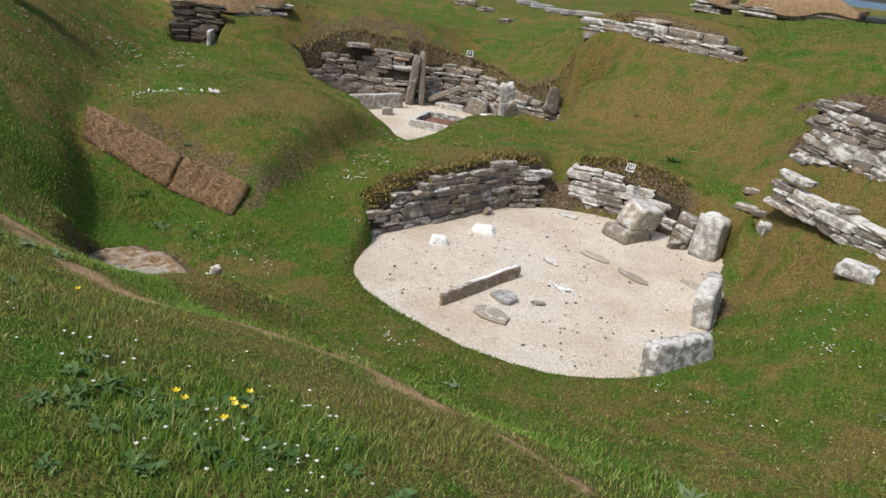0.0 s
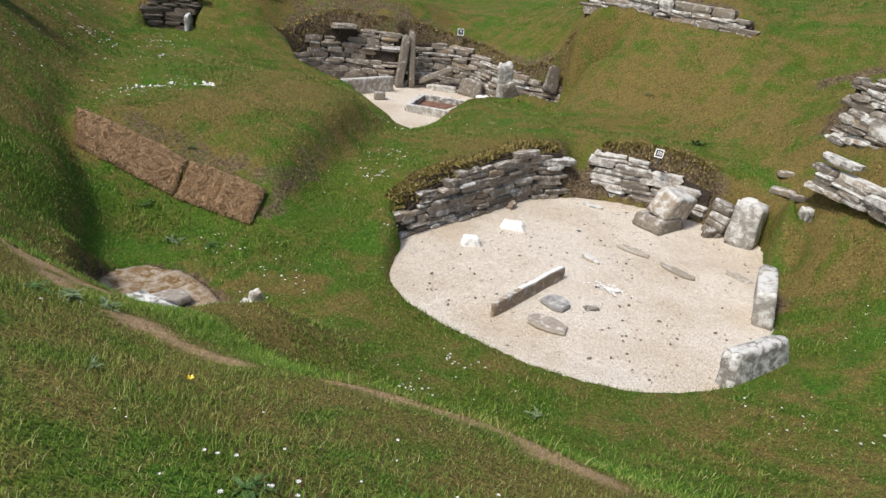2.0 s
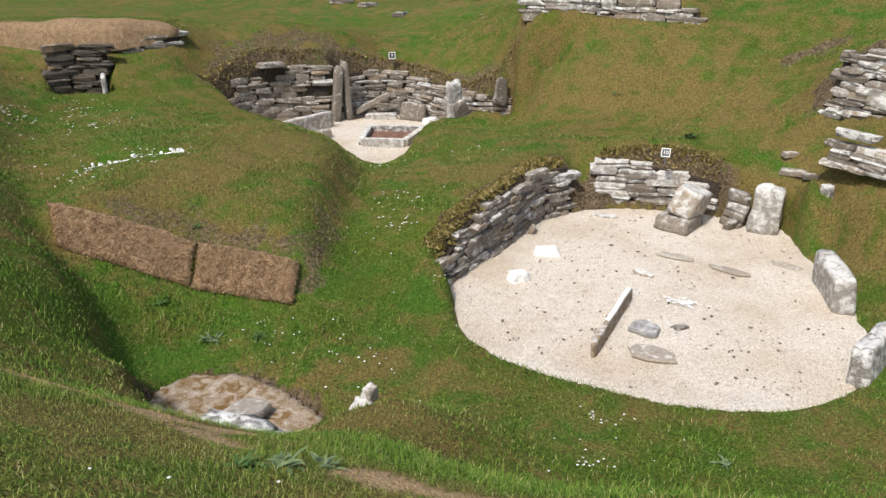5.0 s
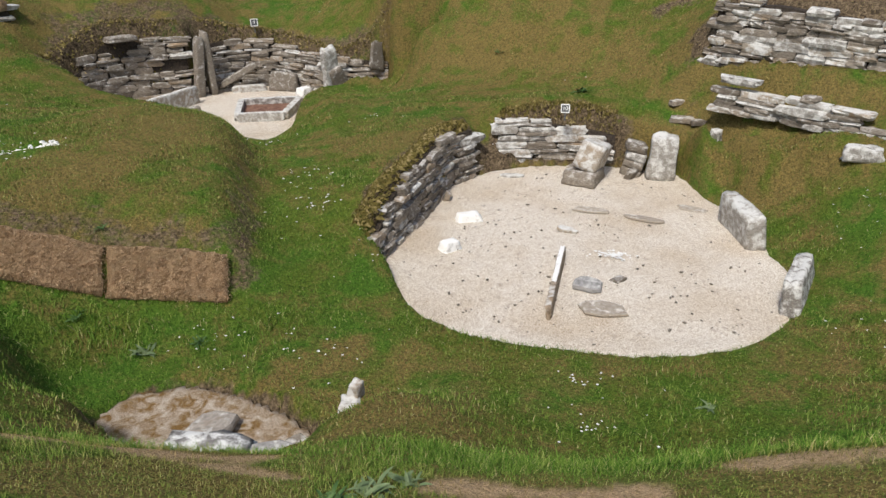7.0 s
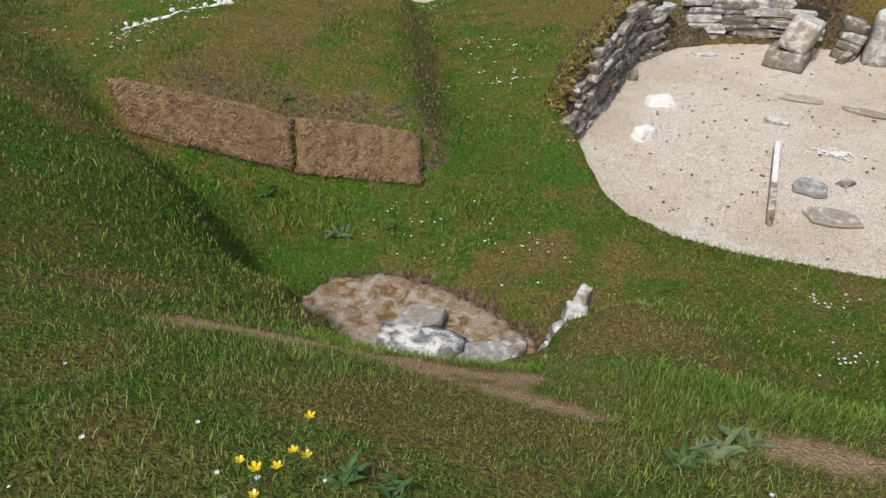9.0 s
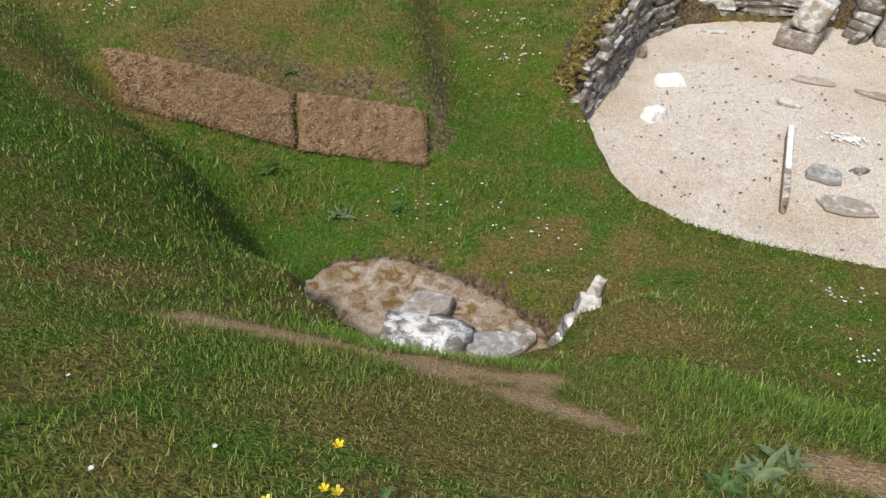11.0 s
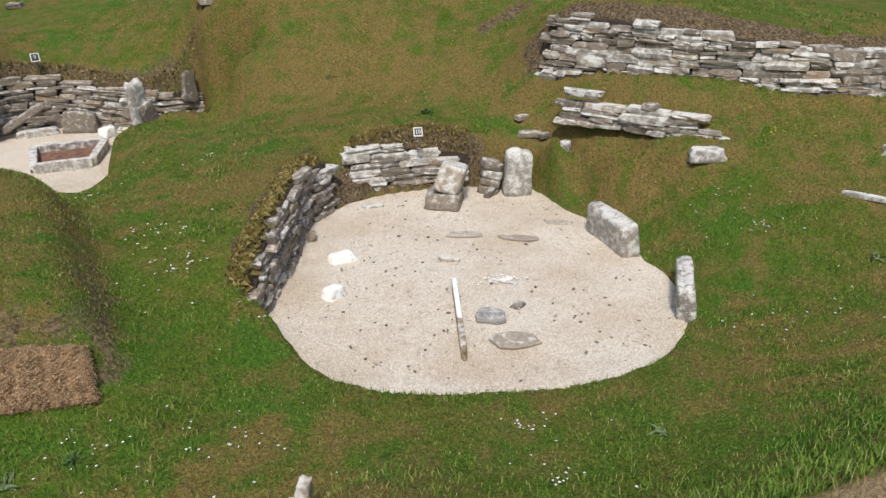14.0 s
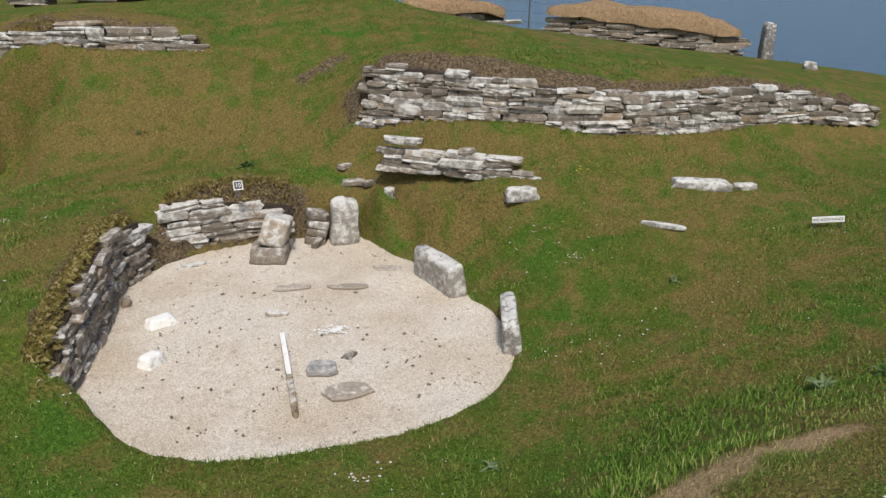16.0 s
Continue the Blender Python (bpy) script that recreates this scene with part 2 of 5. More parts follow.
NINE_W = [(-3.2, 16.05, 0), (-2.85, 16.5, 0), (-2.2, 16.95, 0), (-1.5, 17.07, 0), (-0.85, 17.05, 0)]
NINE_E = [(-0.5, 17.3, 0), (0.2, 17.45, 0), (0.9, 17.2, 0), (1.35, 16.6, 0), (1.75, 16.0, 0), (2.2, 15.75, 0.05), (2.8, 15.45, 0.15)]
WALL_L = [(-0.26, 8.16, 0), (0.12, 8.56, 0), (0.8, 9.24, 0), (1.5, 9.95, 0), (2.1, 10.28, 0)]
WALL_R = [(2.62, 10.5, 0.08), (2.95, 10.38, 0.05), (3.5, 10.15, 0.05), (4.1, 9.75, 0.05)]

# guide lines of the ground: crests, banks and hollows, as x, y, z
GUIDES = {
    "walked_crest": [(2.5, -2.5, 2.35), (0.85, -0.93, 2.38), (-1.0, 0.4, 2.33), (-2.5, 1.0, 2.3), (-3.4, 2.2, 2.24), (-4.2, 2.9, 2.22)],
    "crest_brow": [(3.2, -0.9, 2.0), (1.2, 0.7, 2.0), (-0.8, 1.75, 1.98), (-2.2, 2.4, 1.95), (-3.3, 3.5, 1.93), (-4.0, 4.0, 1.95)],
    "south_top": [(6, -4.5, 2.5), (0, -4, 2.5), (-4, -1.5, 2.5), (-7, 2, 2.4)],
    "worn_brow": [(2.6, 0.5, 1.65), (1.25, 2.02, 1.5), (0.82, 2.27, 1.5), (0.12, 2.69, 1.5), (-0.45, 2.9, 1.48), (-1.1, 3.09, 1.46), (-1.85, 3.58, 1.42), (-2.3, 4.2, 1.18),
                  (-2.6, 4.6, 1.03), (-3.0, 4.7, 1.2), (-3.75, 4.88, 1.46)],
    "worn_face": [(1.4, 2.28, 1.33), (0.96, 2.54, 1.33), (0.26, 2.96, 1.33), (-0.35, 3.17, 1.3), (-1.0, 3.36, 1.28), (-1.65, 3.8, 1.25), (-2.15, 4.42, 1.0), (-2.45, 4.86, 0.82), (-3.0, 4.96, 1.0), (-3.75, 5.14, 1.28)],
    "pit_bank": [(-3.3, 6.15, 0.62), (-3.2, 5.87, 0.6), (-2.9, 5.4, 0.57), (-2.65, 5.18, 0.56), (-2.45, 5.08, 0.56), (-2.2, 5.02, 0.56), (-1.97, 5.04, 0.57), (-1.7, 5.18, 0.6)],
    "bank_foot": [(4.2, 2.0, 0.95), (2.6, 3.3, 0.52), (1.6, 3.75, 0.4), (0.5, 4.05, 0.34), (-0.3, 4.25, 0.36), (-0.9, 4.6, 0.5)],
    "hut_apron": [(3.5, 4.4, 0.3), (2.2, 4.6, 0.12), (0.9, 5.1, 0.1), (0.0, 5.8, 0.08), (-0.7, 6.4, 0.08), (-0.85, 7.3, 0.14)],
    "hummock": [(-1.1, 4.95, 0.66), (-1.3, 5.32, 0.61), (-1.1, 5.45, 0.42)],
    "pit_east_foot": [(-1.4, 5.75, 0.1), (-1.05, 5.85, 0.1)],
    "pit_side": [(-1.35, 6.2, 0.12), (-1.68, 6.62, 0.1), (-2.4, 7.12, 0.1), (-3.0, 7.17, 0.08)],
    "turf_foot": [(-1.72, 7.42, 0.22), (-2.0, 7.6, 0.25), (-2.97, 8.07, 0.31), (-3.6, 8.15, 0.5), (-4.2, 8.42, 0.74)],
    "turf_head": [(-1.85, 8.02, 0.56), (-2.35, 8.28, 0.64), (-2.89, 8.5, 0.72), (-3.6, 8.65, 0.95), (-4.3, 8.85, 1.14)],
    "mound_shoulder": [(-1.98, 8.45, 0.8), (-2.4, 8.9, 0.95), (-3.2, 9.3, 1.06), (-4.2, 9.4, 1.15)],
    "mound_top": [(-1.95, 9.5, 1.02), (-1.9, 10.8, 1.1), (-2.2, 11.9, 1.17), (-3.1, 11.7, 1.17), (-4.2, 10.9, 1.14), (-4.5, 12.5, 1.06)],
    "mound_edge": [(-1.6, 7.85, 0.36), (-1.52, 8.22, 0.45), (-1.3, 9.2, 0.53), (-1.13, 9.9, 0.57), (-0.88, 10.95, 0.54), (-0.72, 11.8, 0.42), (-0.65, 12.6, 0.26)],
    "mound_flank": [(-1.78, 8.3, 0.74), (-1.6, 9.2, 0.9), (-1.45, 9.9, 0.98), (-1.22, 10.9, 0.97), (-1.1, 11.7, 0.86), (-1.2, 12.4, 0.74)],
    "mound_back": [(-1.1, 13.0, 0.42), (-1.8, 13.3, 0.6), (-3.0, 13.8, 0.8), (-4.2, 14.2, 1.0)],
    "alley": [(-1.15, 7.7, 0.24), (-0.98, 8.6, 0.42), (-0.78, 9.6, 0.55), (-0.5, 11.1, 0.51), (-0.3, 12.5, 0.25), (-0.25, 13.3, 0.05)],
    "hut_rim": [(-0.5, 8.2, 0.42), (-0.15, 8.75, 0.72), (0.5, 9.5, 0.8), (1.2, 10.2, 0.85), (2.05, 10.65, 0.82)],
    "rim_outside": [(-0.35, 9.4, 0.62), (0.4, 10.4, 0.72), (1.2, 11.2, 0.74), (2.4, 11.4, 0.74)],
    "hut_gap": [(2.35, 10.35, 0.05), (2.4, 10.7, 0.35)],
    "rim_east": [(2.75, 10.75, 0.82), (3.3, 10.65, 0.95), (3.9, 10.35, 0.92), (4.35, 9.9, 0.75)],
    "behind_rim": [(3.0, 11.6, 0.78), (4.2, 11.2, 0.9), (5.0, 10.2, 0.95)],
    "lawn_to_nine": [(0.5, 12.3, 0.62), (1.2, 13.6, 0.6), (2.0, 12.6, 0.66), (2.6, 14.2, 0.5)],
    "nine_east_lip": [(0.55, 13.75, 0.42), (1.0, 14.4, 0.48), (1.5, 15.0, 0.36), (2.6, 15.0, 0.42), (3.4, 14.7, 0.7)],
    "east_slope": [(3.4, 13.2, 1.0), (4.2, 12.4, 1.12), (5.0, 11.6, 1.25), (5.2, 10.8, 1.2)],
    "east_slope_mid": [(3.1, 14.5, 1.5), (4.0, 13.4, 1.65), (5.0, 12.6, 1.7), (5.7, 11.4, 1.6), (5.9, 10.6, 1.65)],
    "upper_brow": [(3.0, 15.2, 2.02), (3.6, 14.7, 2.15), (4.3, 14.2, 2.2), (5.5, 13.2, 2.24), (6.3, 12.4, 2.0), (6.6, 11.2, 2.05)],
    "above_upper_wall": [(3.4, 16.0, 2.7), (4.0, 15.45, 2.86), (4.9, 14.8, 2.86), (5.8, 14.0, 2.7), (6.5, 13.8, 2.5)],
    "by_hut_east": [(4.15, 6.3, 0.14), (4.4, 7.2, 0.14), (4.75, 8.2, 0.18), (5.0, 8.8, 0.28)],
    "east_lawn": [(4.1, 5.2, 0.32), (4.8, 6.4, 0.5), (5.1, 7.6, 0.62), (5.1, 9.2, 0.7)],
    "ledge": [(5.4, 8.8, 1.2), (5.65, 8.1, 1.2), (5.9, 7.4, 1.22), (6.15, 6.8, 1.24)],
    "east_wall_foot": [(6.4, 6.55, 1.32), (6.9, 5.75, 1.32), (7.9, 5.0, 1.3), (9.0, 4.35, 1.3), (10.0, 3.6, 1.28), (10.6, 2.9, 1.25)],
    "east_bank": [(4.8, 8.75, 0.95), (5.0, 7.7, 0.98), (5.4, 6.6, 0.98), (6.0, 5.4, 0.92), (6.7, 4.4, 0.92), (7.6, 3.2, 0.95), (5.4, 3.4, 0.7)],
    "above_east_wall": [(6.15, 9.75, 2.4), (6.35, 8.9, 2.45), (6.65, 8.1, 2.4), (7.2, 7.1, 2.22), (7.8, 6.4, 2.12), (8.6, 5.8, 2.1), (9.6, 5.15, 2.12), (11.0, 4.4, 2.0), (12.0, 3.7, 1.85)],
    "east_plateau": [(7.2, 9.6, 2.42), (8.4, 7.8, 2.32), (10.5, 6.4, 2.2), (13.5, 4.8, 1.9), (14, 2, 1.6)],
    "hill": [(6.9, 12.8, 2.5), (8.2, 12.8, 2.95), (9.4, 13.2, 3.2), (10.8, 14.2, 3.3), (9.0, 18.0, 3.1)],
    "south_east": [(8, 0.5, 1.0), (11, 1.0, 1.2), (9.5, 2.8, 1.1), (6, 0, 1.4)],
    "gully": [(-3.38, 6.75, 0.1), (-3.58, 7.3, 0.24), (-3.92, 7.95, 0.48), (-4.28, 8.35, 0.7), (-4.5, 8.95, 0.93), (-4.8, 9.6, 0.96), (-5.1, 10.2, 0.97), (-5.5, 12.0, 1.0), (-5.7, 14.0, 1.03), (-5.35, 14.9, 1.05)],
    "west_bank_foot": [(-3.6, 6.55, 0.6), (-3.82, 7.2, 0.72), (-4.18, 7.85, 0.92), (-4.55, 8.25, 1.1), (-4.82, 8.9, 1.25), (-5.1, 9.5, 1.28), (-5.5, 10.2, 1.28), (-5.9, 12.0, 1.28)],
    "west_bank": [(-4.4, 5.6, 1.45), (-5.0, 6.8, 1.66), (-5.7, 8.0, 1.88), (-6.3, 9.8, 2.0), (-6.7, 11.5, 2.0), (-7.2, 13.5, 2.0), (-8.0, 16.5, 1.9)],
    "west_top": [(-5.6, 4.8, 2.2), (-6.8, 8, 2.4), (-8, 12, 2.4), (-10, 17, 2.2)],
    "nine_mound": [(-4.4, 15.9, 1.5), (-3.7, 16.8, 1.8), (-2.9, 17.6, 1.72), (-1.7, 17.95, 1.97), (-0.3, 18.1, 1.75), (0.4, 18.2, 1.35)],
    "nine_head": [(-3.3, 16.4, 1.1), (-2.75, 16.95, 1.4), (-2.3, 17.25, 1.55), (-1.5, 17.4, 1.5), (-0.95, 17.4, 1.5), (-0.6, 17.65, 1.5), (0.3, 17.85, 1.25), (1.2, 17.5, 1.15), (1.75, 16.8, 1.1), (2.3, 16.15, 1.05), (2.7, 15.9, 1.3)],
    "nine_mound_foot": [(-4.6, 14.9, 1.1), (-3.7, 15.2, 1.15), (-3.45, 15.7, 1.2)],
    "nine_rim": [(1.0, 18.2, 1.35), (1.7, 17.4, 1.3), (2.2, 16.6, 1.3), (2.7, 16.0, 1.4)],
    "passage_mouth": [(-6.3, 15.2, 1.25), (-6.3, 15.9, 1.5), (-4.65, 15.4, 1.35)],
    "passage_head": [(-7.7, 17.5, 2.0), (-6.2, 17.1, 2.02), (-5.0, 16.9, 2.02), (-3.8, 17.1, 2.05)],
    "passage_side": [(-7.4, 16.4, 1.66), (-6.6, 16.2, 1.62)],
    "north_east": [(5.0, 20.0, 2.6), (7.0, 21.5, 2.75), (8.6, 20.4, 2.82), (10.3, 19.0, 2.95), (11, 22, 3.1)],
    "north_east_far": [(9, 28, 2.6), (13, 28.5, 2.75), (18, 29, 2.8)],
    "far_ruin_foot": [(12.5, 14.2, 2.45), (13.4, 13.2, 2.42), (14.3, 12.1, 2.4)],
    "north": [(-3, 20, 1.7), (1, 20.5, 1.6), (3.5, 18.8, 2.2), (7, 16.5, 2.6)],
    "far": [(-14, 24, 2.0), (-6, 25, 1.9), (2, 26, 2.0), (10, 24, 2.6), (16, 16, 2.3), (19, 9, 1.7), (18, 2, 1.7), (20, -6, 1.6)],
    "outer": [(-30, 10, 2.2), (-25, 40, 2), (0, 45, 2), (25, 30, 1.4), (28, 8, 1.2), (28, -12, 1.2), (0, -20, 2.4), (-25, -10, 2.4)],
}
GP = np.array([(p.x, p.y, p.z) for g in GUIDES.values() for p, _ in along(g, 0.25)])


def bed(line, depth):
    """The strip of ground that a wall stands on."""
    pts = spline(line, 0.3)
    out = []
    for i, p in enumerate(pts):
        d = (pts[min(i + 1, len(pts) - 1)] - pts[max(i - 1, 0)]).normalized()
        out.append(p + Vector((-d.y, d.x, 0)) * depth)
    return [(p.x, p.y, p.z) for p in pts] + [(p.x, p.y, p.z) for p in reversed(out)]


WALL_BEDS = [bed(WALL_L, 0.1), bed(WALL_R, 0.1), bed(EWALL, 0.1), bed(LEDGE, 0.08), bed(UPPER, 0.1), bed(NINE_W, 0.12), bed(NINE_E, 0.12)]


# a smooth sheet drawn through the guide lines
RELIEF = np.sqrt((GP[:, None, 0] - GP[None, :, 0]) ** 2 + (GP[:, None, 1] - GP[None, :, 1]) ** 2 + 0.003)
RELIEF[np.diag_indices(len(GP))] -= 0.04
SYSTEM = np.zeros((len(GP) + 1, len(GP) + 1))
SYSTEM[:-1, :-1], SYSTEM[-1, :-1], SYSTEM[:-1, -1] = RELIEF, 1, 1
PULL = np.linalg.solve(SYSTEM, np.append(GP[:, 2], 0))


def lie(X, Y):
    """Height of the land before floors are sunk into it."""
    shape = X.shape
    x, y = X.ravel(), Y.ravel()
    out = np.empty(len(x))
    for i in range(0, len(x), 20000):
        d = np.sqrt((x[i:i + 20000, None] - GP[None, :, 0]) ** 2 + (y[i:i + 20000, None] - GP[None, :, 1]) ** 2 + 0.003)
        out[i:i + 20000] = d @ PULL[:-1] + PULL[-1]
    far = smooth(np.hypot(x, y - 8), 22, 45)
    return (np.clip(out, -0.3, 3.6) * (1 - far) + 1.8 * far).reshape(shape)


def ground_height(X, Y):
    X, Y = np.asarray(X, float), np.asarray(Y, float)
    h = lie(X, Y)
    h = h + 0.02 * np.sin(2.1 * X + 0.7 * Y) * np.cos(1.7 * Y - 0.6 * X) + 0.008 * np.sin(6.3 * X + 2.2 * np.sin(3.1 * Y)) * np.sin(5.7 * Y + 1.3 * X)
    # the bank behind the east wall, the floors of the two houses and of the pit
    wob = 0.02 * np.sin(9 * X + 4 * np.sin(5 * Y)) + 0.012 * np.sin(17 * Y + 3 * X)
    for poly, floor_z, a, w in ((HUT, -0.08, 0.0, 0.16), (HOUSE9, -0.1, 0.0, 0.16), (PIT, -0.14, 0.0, 0.14), (PASSAGE, 1.0, 0.0, 0.16)):
        edge = signed(X, Y, poly)
        if poly is HUT:
            edge = edge + 0.09 * (1 - smooth(Y + 0.3 * X, 7.7, 8.2)) + 0.05 * smooth(X, 4.2, 4.5) - 0.6 * wob
        s = smooth(edge + wob, a, w)
        h = floor_z * (1 - s) + h * s
    for strip in WALL_BEDS:
        s = smooth(signed(X, Y, strip), 0.0, 0.09)
        h = np.minimum(h, (strip[0][2] - 0.02) * (1 - s) + h * s)
    slot = 1 - smooth(seg_dist(X, Y, [(-4.3, 10.5), (-3.2, 10.63)]) + wob, 0.03, 0.12)
    h = h - 0.1 * slot
    d = np.hypot(X + 3, Y - 6)
    h = h - 9.0 * smooth(X - 0.6 * Y, 13, 38) - 4 * smooth(d, 60, 200)
    return h


def graded(lo, hi, core_lo, core_hi, step, outer):
    mid = np.arange(core_lo, core_hi + step / 2, step)
    up, dn, s = [core_hi], [core_lo], step
    while up[-1] < hi:
        s *= outer
        up.append(up[-1] + s)
    s = step
    while dn[-1] > lo:
        s *= outer
        dn.append(dn[-1] - s)
    return np.concatenate([dn[:0:-1], mid, up[1:]])


def grid_mesh(name, xs, ys, Z, attrs=()):
    nx, ny = len(xs), len(ys)
    X, Y = np.meshgrid(xs, ys)
    co = np.stack([X, Y, Z], -1).reshape(-1, 3)
    idx = np.arange(nx * ny).reshape(ny, nx)
    f = np.stack([idx[:-1, :-1], idx[:-1, 1:], idx[1:, 1:], idx[1:, :-1]], -1).reshape(-1, 4)
    me = bpy.data.meshes.new(name)
    me.vertices.add(len(co))
    me.vertices.foreach_set("co", co.ravel())
    me.loops.add(f.size)
    me.loops.foreach_set("vertex_index", f.ravel())
    me.polygons.add(len(f))
    me.polygons.foreach_set("loop_start", np.arange(0, f.size, 4))
    me.polygons.foreach_set("use_smooth", np.ones(len(f), bool))
    me.update(calc_edges=True)
    for an, values in attrs:
        me.attributes.new(an, "FLOAT", "POINT").data.foreach_set("value", values.ravel().astype(np.float32))
    return me


def wave(X, Y, s):
    """Soft irregular numbers between 0 and 1."""
    v = np.sin(X * s + 1.7 * np.sin(Y * s * 0.7)) + np.sin(Y * s * 1.3 + 2.1 * np.sin(X * s * 0.6 + 1)) + np.sin((X + Y) * s * 2.3) * 0.6 + np.sin((X - 1.4 * Y) * s * 4.1) * 0.4
    return np.clip(0.5 + v / 5.5, 0, 1)


STRIPS = [([(-3.78, 4.93), (-3.5, 4.94), (-3.3, 4.85), (-3.0, 4.74), (-2.65, 4.63), (-2.33, 4.56)], 0.11), ([(-2.85, 4.58), (-2.55, 4.3), (-2.3, 4.02)], 0.075), ([(-1.75, 3.6), (-1.5, 3.36), (-1.2, 3.14), (-1.0, 3.1)], 0.1),
          ([(-0.4, 3.1), (-0.2, 3.05), (0.2, 2.92), (0.55, 2.72), (0.85, 2.5)], 0.15), ([(1.25, 2.2), (1.6, 1.9)], 0.05)]


def masks(X, Y, steep):
    w1, w2 = wave(X, Y, 2.6), wave(X + 7, Y - 3, 9.0)
    thatch = np.zeros(X.shape)
    for line, r in STRIPS:
        thatch = np.maximum(thatch, 1 - smooth(seg_dist(X, Y, line) + 0.3 * r * (wave(X, Y, 17) - 0.5) + 0.16 * (w2 - 0.5), r * 0.5, r * 1.3))
    soil = 0.95 * (1 - smooth(np.abs(signed(X, Y, HUT) - 0.22) + 0.25 * (w2 - 0.4), 0.1, 0.3)) * smooth(Y + 0.3 * X, 8.0, 8.6) * (1 - smooth(X, 4.1, 4.5))
    ew = [(p[0] + 0.32, p[1] + 0.28) for p in EWALL]
    soil = np.maximum(soil, 1 - smooth(seg_dist(X, Y, ew) + 0.25 * (w2 - 0.5), 0.2, 0.42))
    soil = np.maximum(soil, (1 - smooth(np.abs(signed(X, Y, HOUSE9) - 0.2) + 0.3 * (w2 - 0.5), 0.1, 0.3)) * smooth(Y, 15.0, 16.2) * 0.7)
    soil = np.maximum(soil, 1 - smooth(signed(X, Y, PIT) + 0.08 * (w2 - 0.5), 0.04, 0.14))
    soil = np.maximum(soil, 0.6 * (1 - smooth(seg_dist(X, Y, [(-2.0, 8.25), (-3.0, 8.62), (-3.7, 8.8)]) + 0.4 * (w2 - 0.5), 0.0, 0.32)))
    soil = np.maximum(soil, 0.62 * (1 - smooth(seg_dist(X, Y, [(-1.78, 7.75), (-1.72, 8.1), (-1.6, 8.5), (-1.42, 9.2)]) + 0.3 * (w2 - 0.5), 0.03, 0.2)))
    soil = np.maximum(soil, 0.4 * (1 - smooth(seg_dist(X, Y, [(-1.42, 9.2), (-1.28, 9.9), (-1.05, 10.9)]) + 0.4 * (w2 - 0.5), 0.0, 0.2)))
    soil = np.maximum(soil, 0.6 * (1 - smooth(seg_dist(X, Y, [(-3.0, 17.1), (-2.3, 17.45), (-1.5, 17.65), (-0.6, 17.75)]) + 0.5 * (w2 - 0.5), 0.1, 0.35)))
    soil = np.maximum(soil, 0.8 * (1 - smooth(seg_dist(X, Y, [(3.6, 15.55), (4.3, 15.0), (5.4, 14.1)]) + 0.4 * (w2 - 0.5), 0.05, 0.3)))
    soil = np.maximum(soil, 0.9 * (1 - smooth(seg_dist(X, Y, [(6.3, 11.6), (6.9, 11.3)]) + 0.4 * (w2 - 0.5), 0.0, 0.3)))
    soil = np.maximum(soil, 0.35 * (1 - smooth(seg_dist(X, Y, [(4.95, 9.2), (5.15, 9.5)]) + 0.5 * (w2 - 0.4), 0.0, 0.2)))
    dry = 0.03 + 0.7 * w1 * w2 * wave(X - 3, Y + 5, 1.1) * 1.5 + 0.2 * smooth(wave(X + 2, Y, 4.3) * wave(X, Y + 9, 1.7), 0.32, 0.55) + 0.14 * smooth(steep, 0.2, 0.8) * (0.3 + 0.9 * w2) * (0.6 + 0.6 * wave(X, Y, 5.3))
    for cx, cy, r, a in ((3.6, 13.6, 1.5, 0.12), (5.3, 9.6, 0.9, 0.15), (-2.6, 9.8, 1.2, 0.3), (-1.9, 11.3, 0.9, 0.25), (-0.6, 9.5, 0.9, -0.3), (-2.3, 7.2, 0.7, -0.4), (0.0, 1.3, 0.55, -0.5), (1.2, 4.5, 1.0, -0.2), (4.6, 6.2, 0.8, -0.25), (6.6, 4.6, 1.4, 0.2), (-3.2, 2.6, 1.2, 0.15), (0.6, 9.9, 1.0, 0.3), (-3.2, 17.0, 1.6, 0.15), (-5.2, 6.5, 1.6, -0.3), (-0.8, 8.0, 0.8, -0.3), (-3.2, 7.4, 0.8, -0.4),
                         (5.0, 12.0, 1.2, 0.08), (0.9, 1.6, 1.2, 0.22), (-1.3, 4.95, 0.4, 0.35), (5.6, 7.2, 0.8, 0.22), (3.3, 10.7, 0.7, 0.25), (3.9, 15.7, 0.55, 0.6), (4.7, 15.1, 0.55, 0.6), (5.4, 14.5, 0.55, 0.5)):
        dry = dry + a * np.exp(-((X - cx) ** 2 + (Y - cy) ** 2) / r ** 2)
    return np.clip(dry, 0, 1), np.clip(soil * (0.55 + 0.6 * w2), 0, 1), np.clip(thatch, 0, 1)


xs = graded(-420, 420, -7.0, 9.5, 0.07, 1.16)
ys = graded(-420, 420, -1.5, 18.5, 0.07, 1.16)
GX, GY = np.meshgrid(xs, ys)
GZ = ground_height(GX, GY)
gy_, gx_ = np.gradient(lie(GX, GY), ys, xs)
STEEP = np.hypot(gx_, gy_)
dry_m, soil_m, thatch_m = masks(GX, GY, STEEP)
CLEAR = np.minimum.reduce([signed(GX, GY, HUT), signed(GX, GY, HOUSE9) - 0.1, signed(GX, GY, PIT) - 0.07] + [signed(GX, GY, b) - 0.05 for b in WALL_BEDS])
ground = new("ground", grid_mesh("ground", xs, ys, GZ, (("dry", dry_m), ("soil", soil_m), ("thatch", thatch_m))))
ground.data.materials.append(TURF)
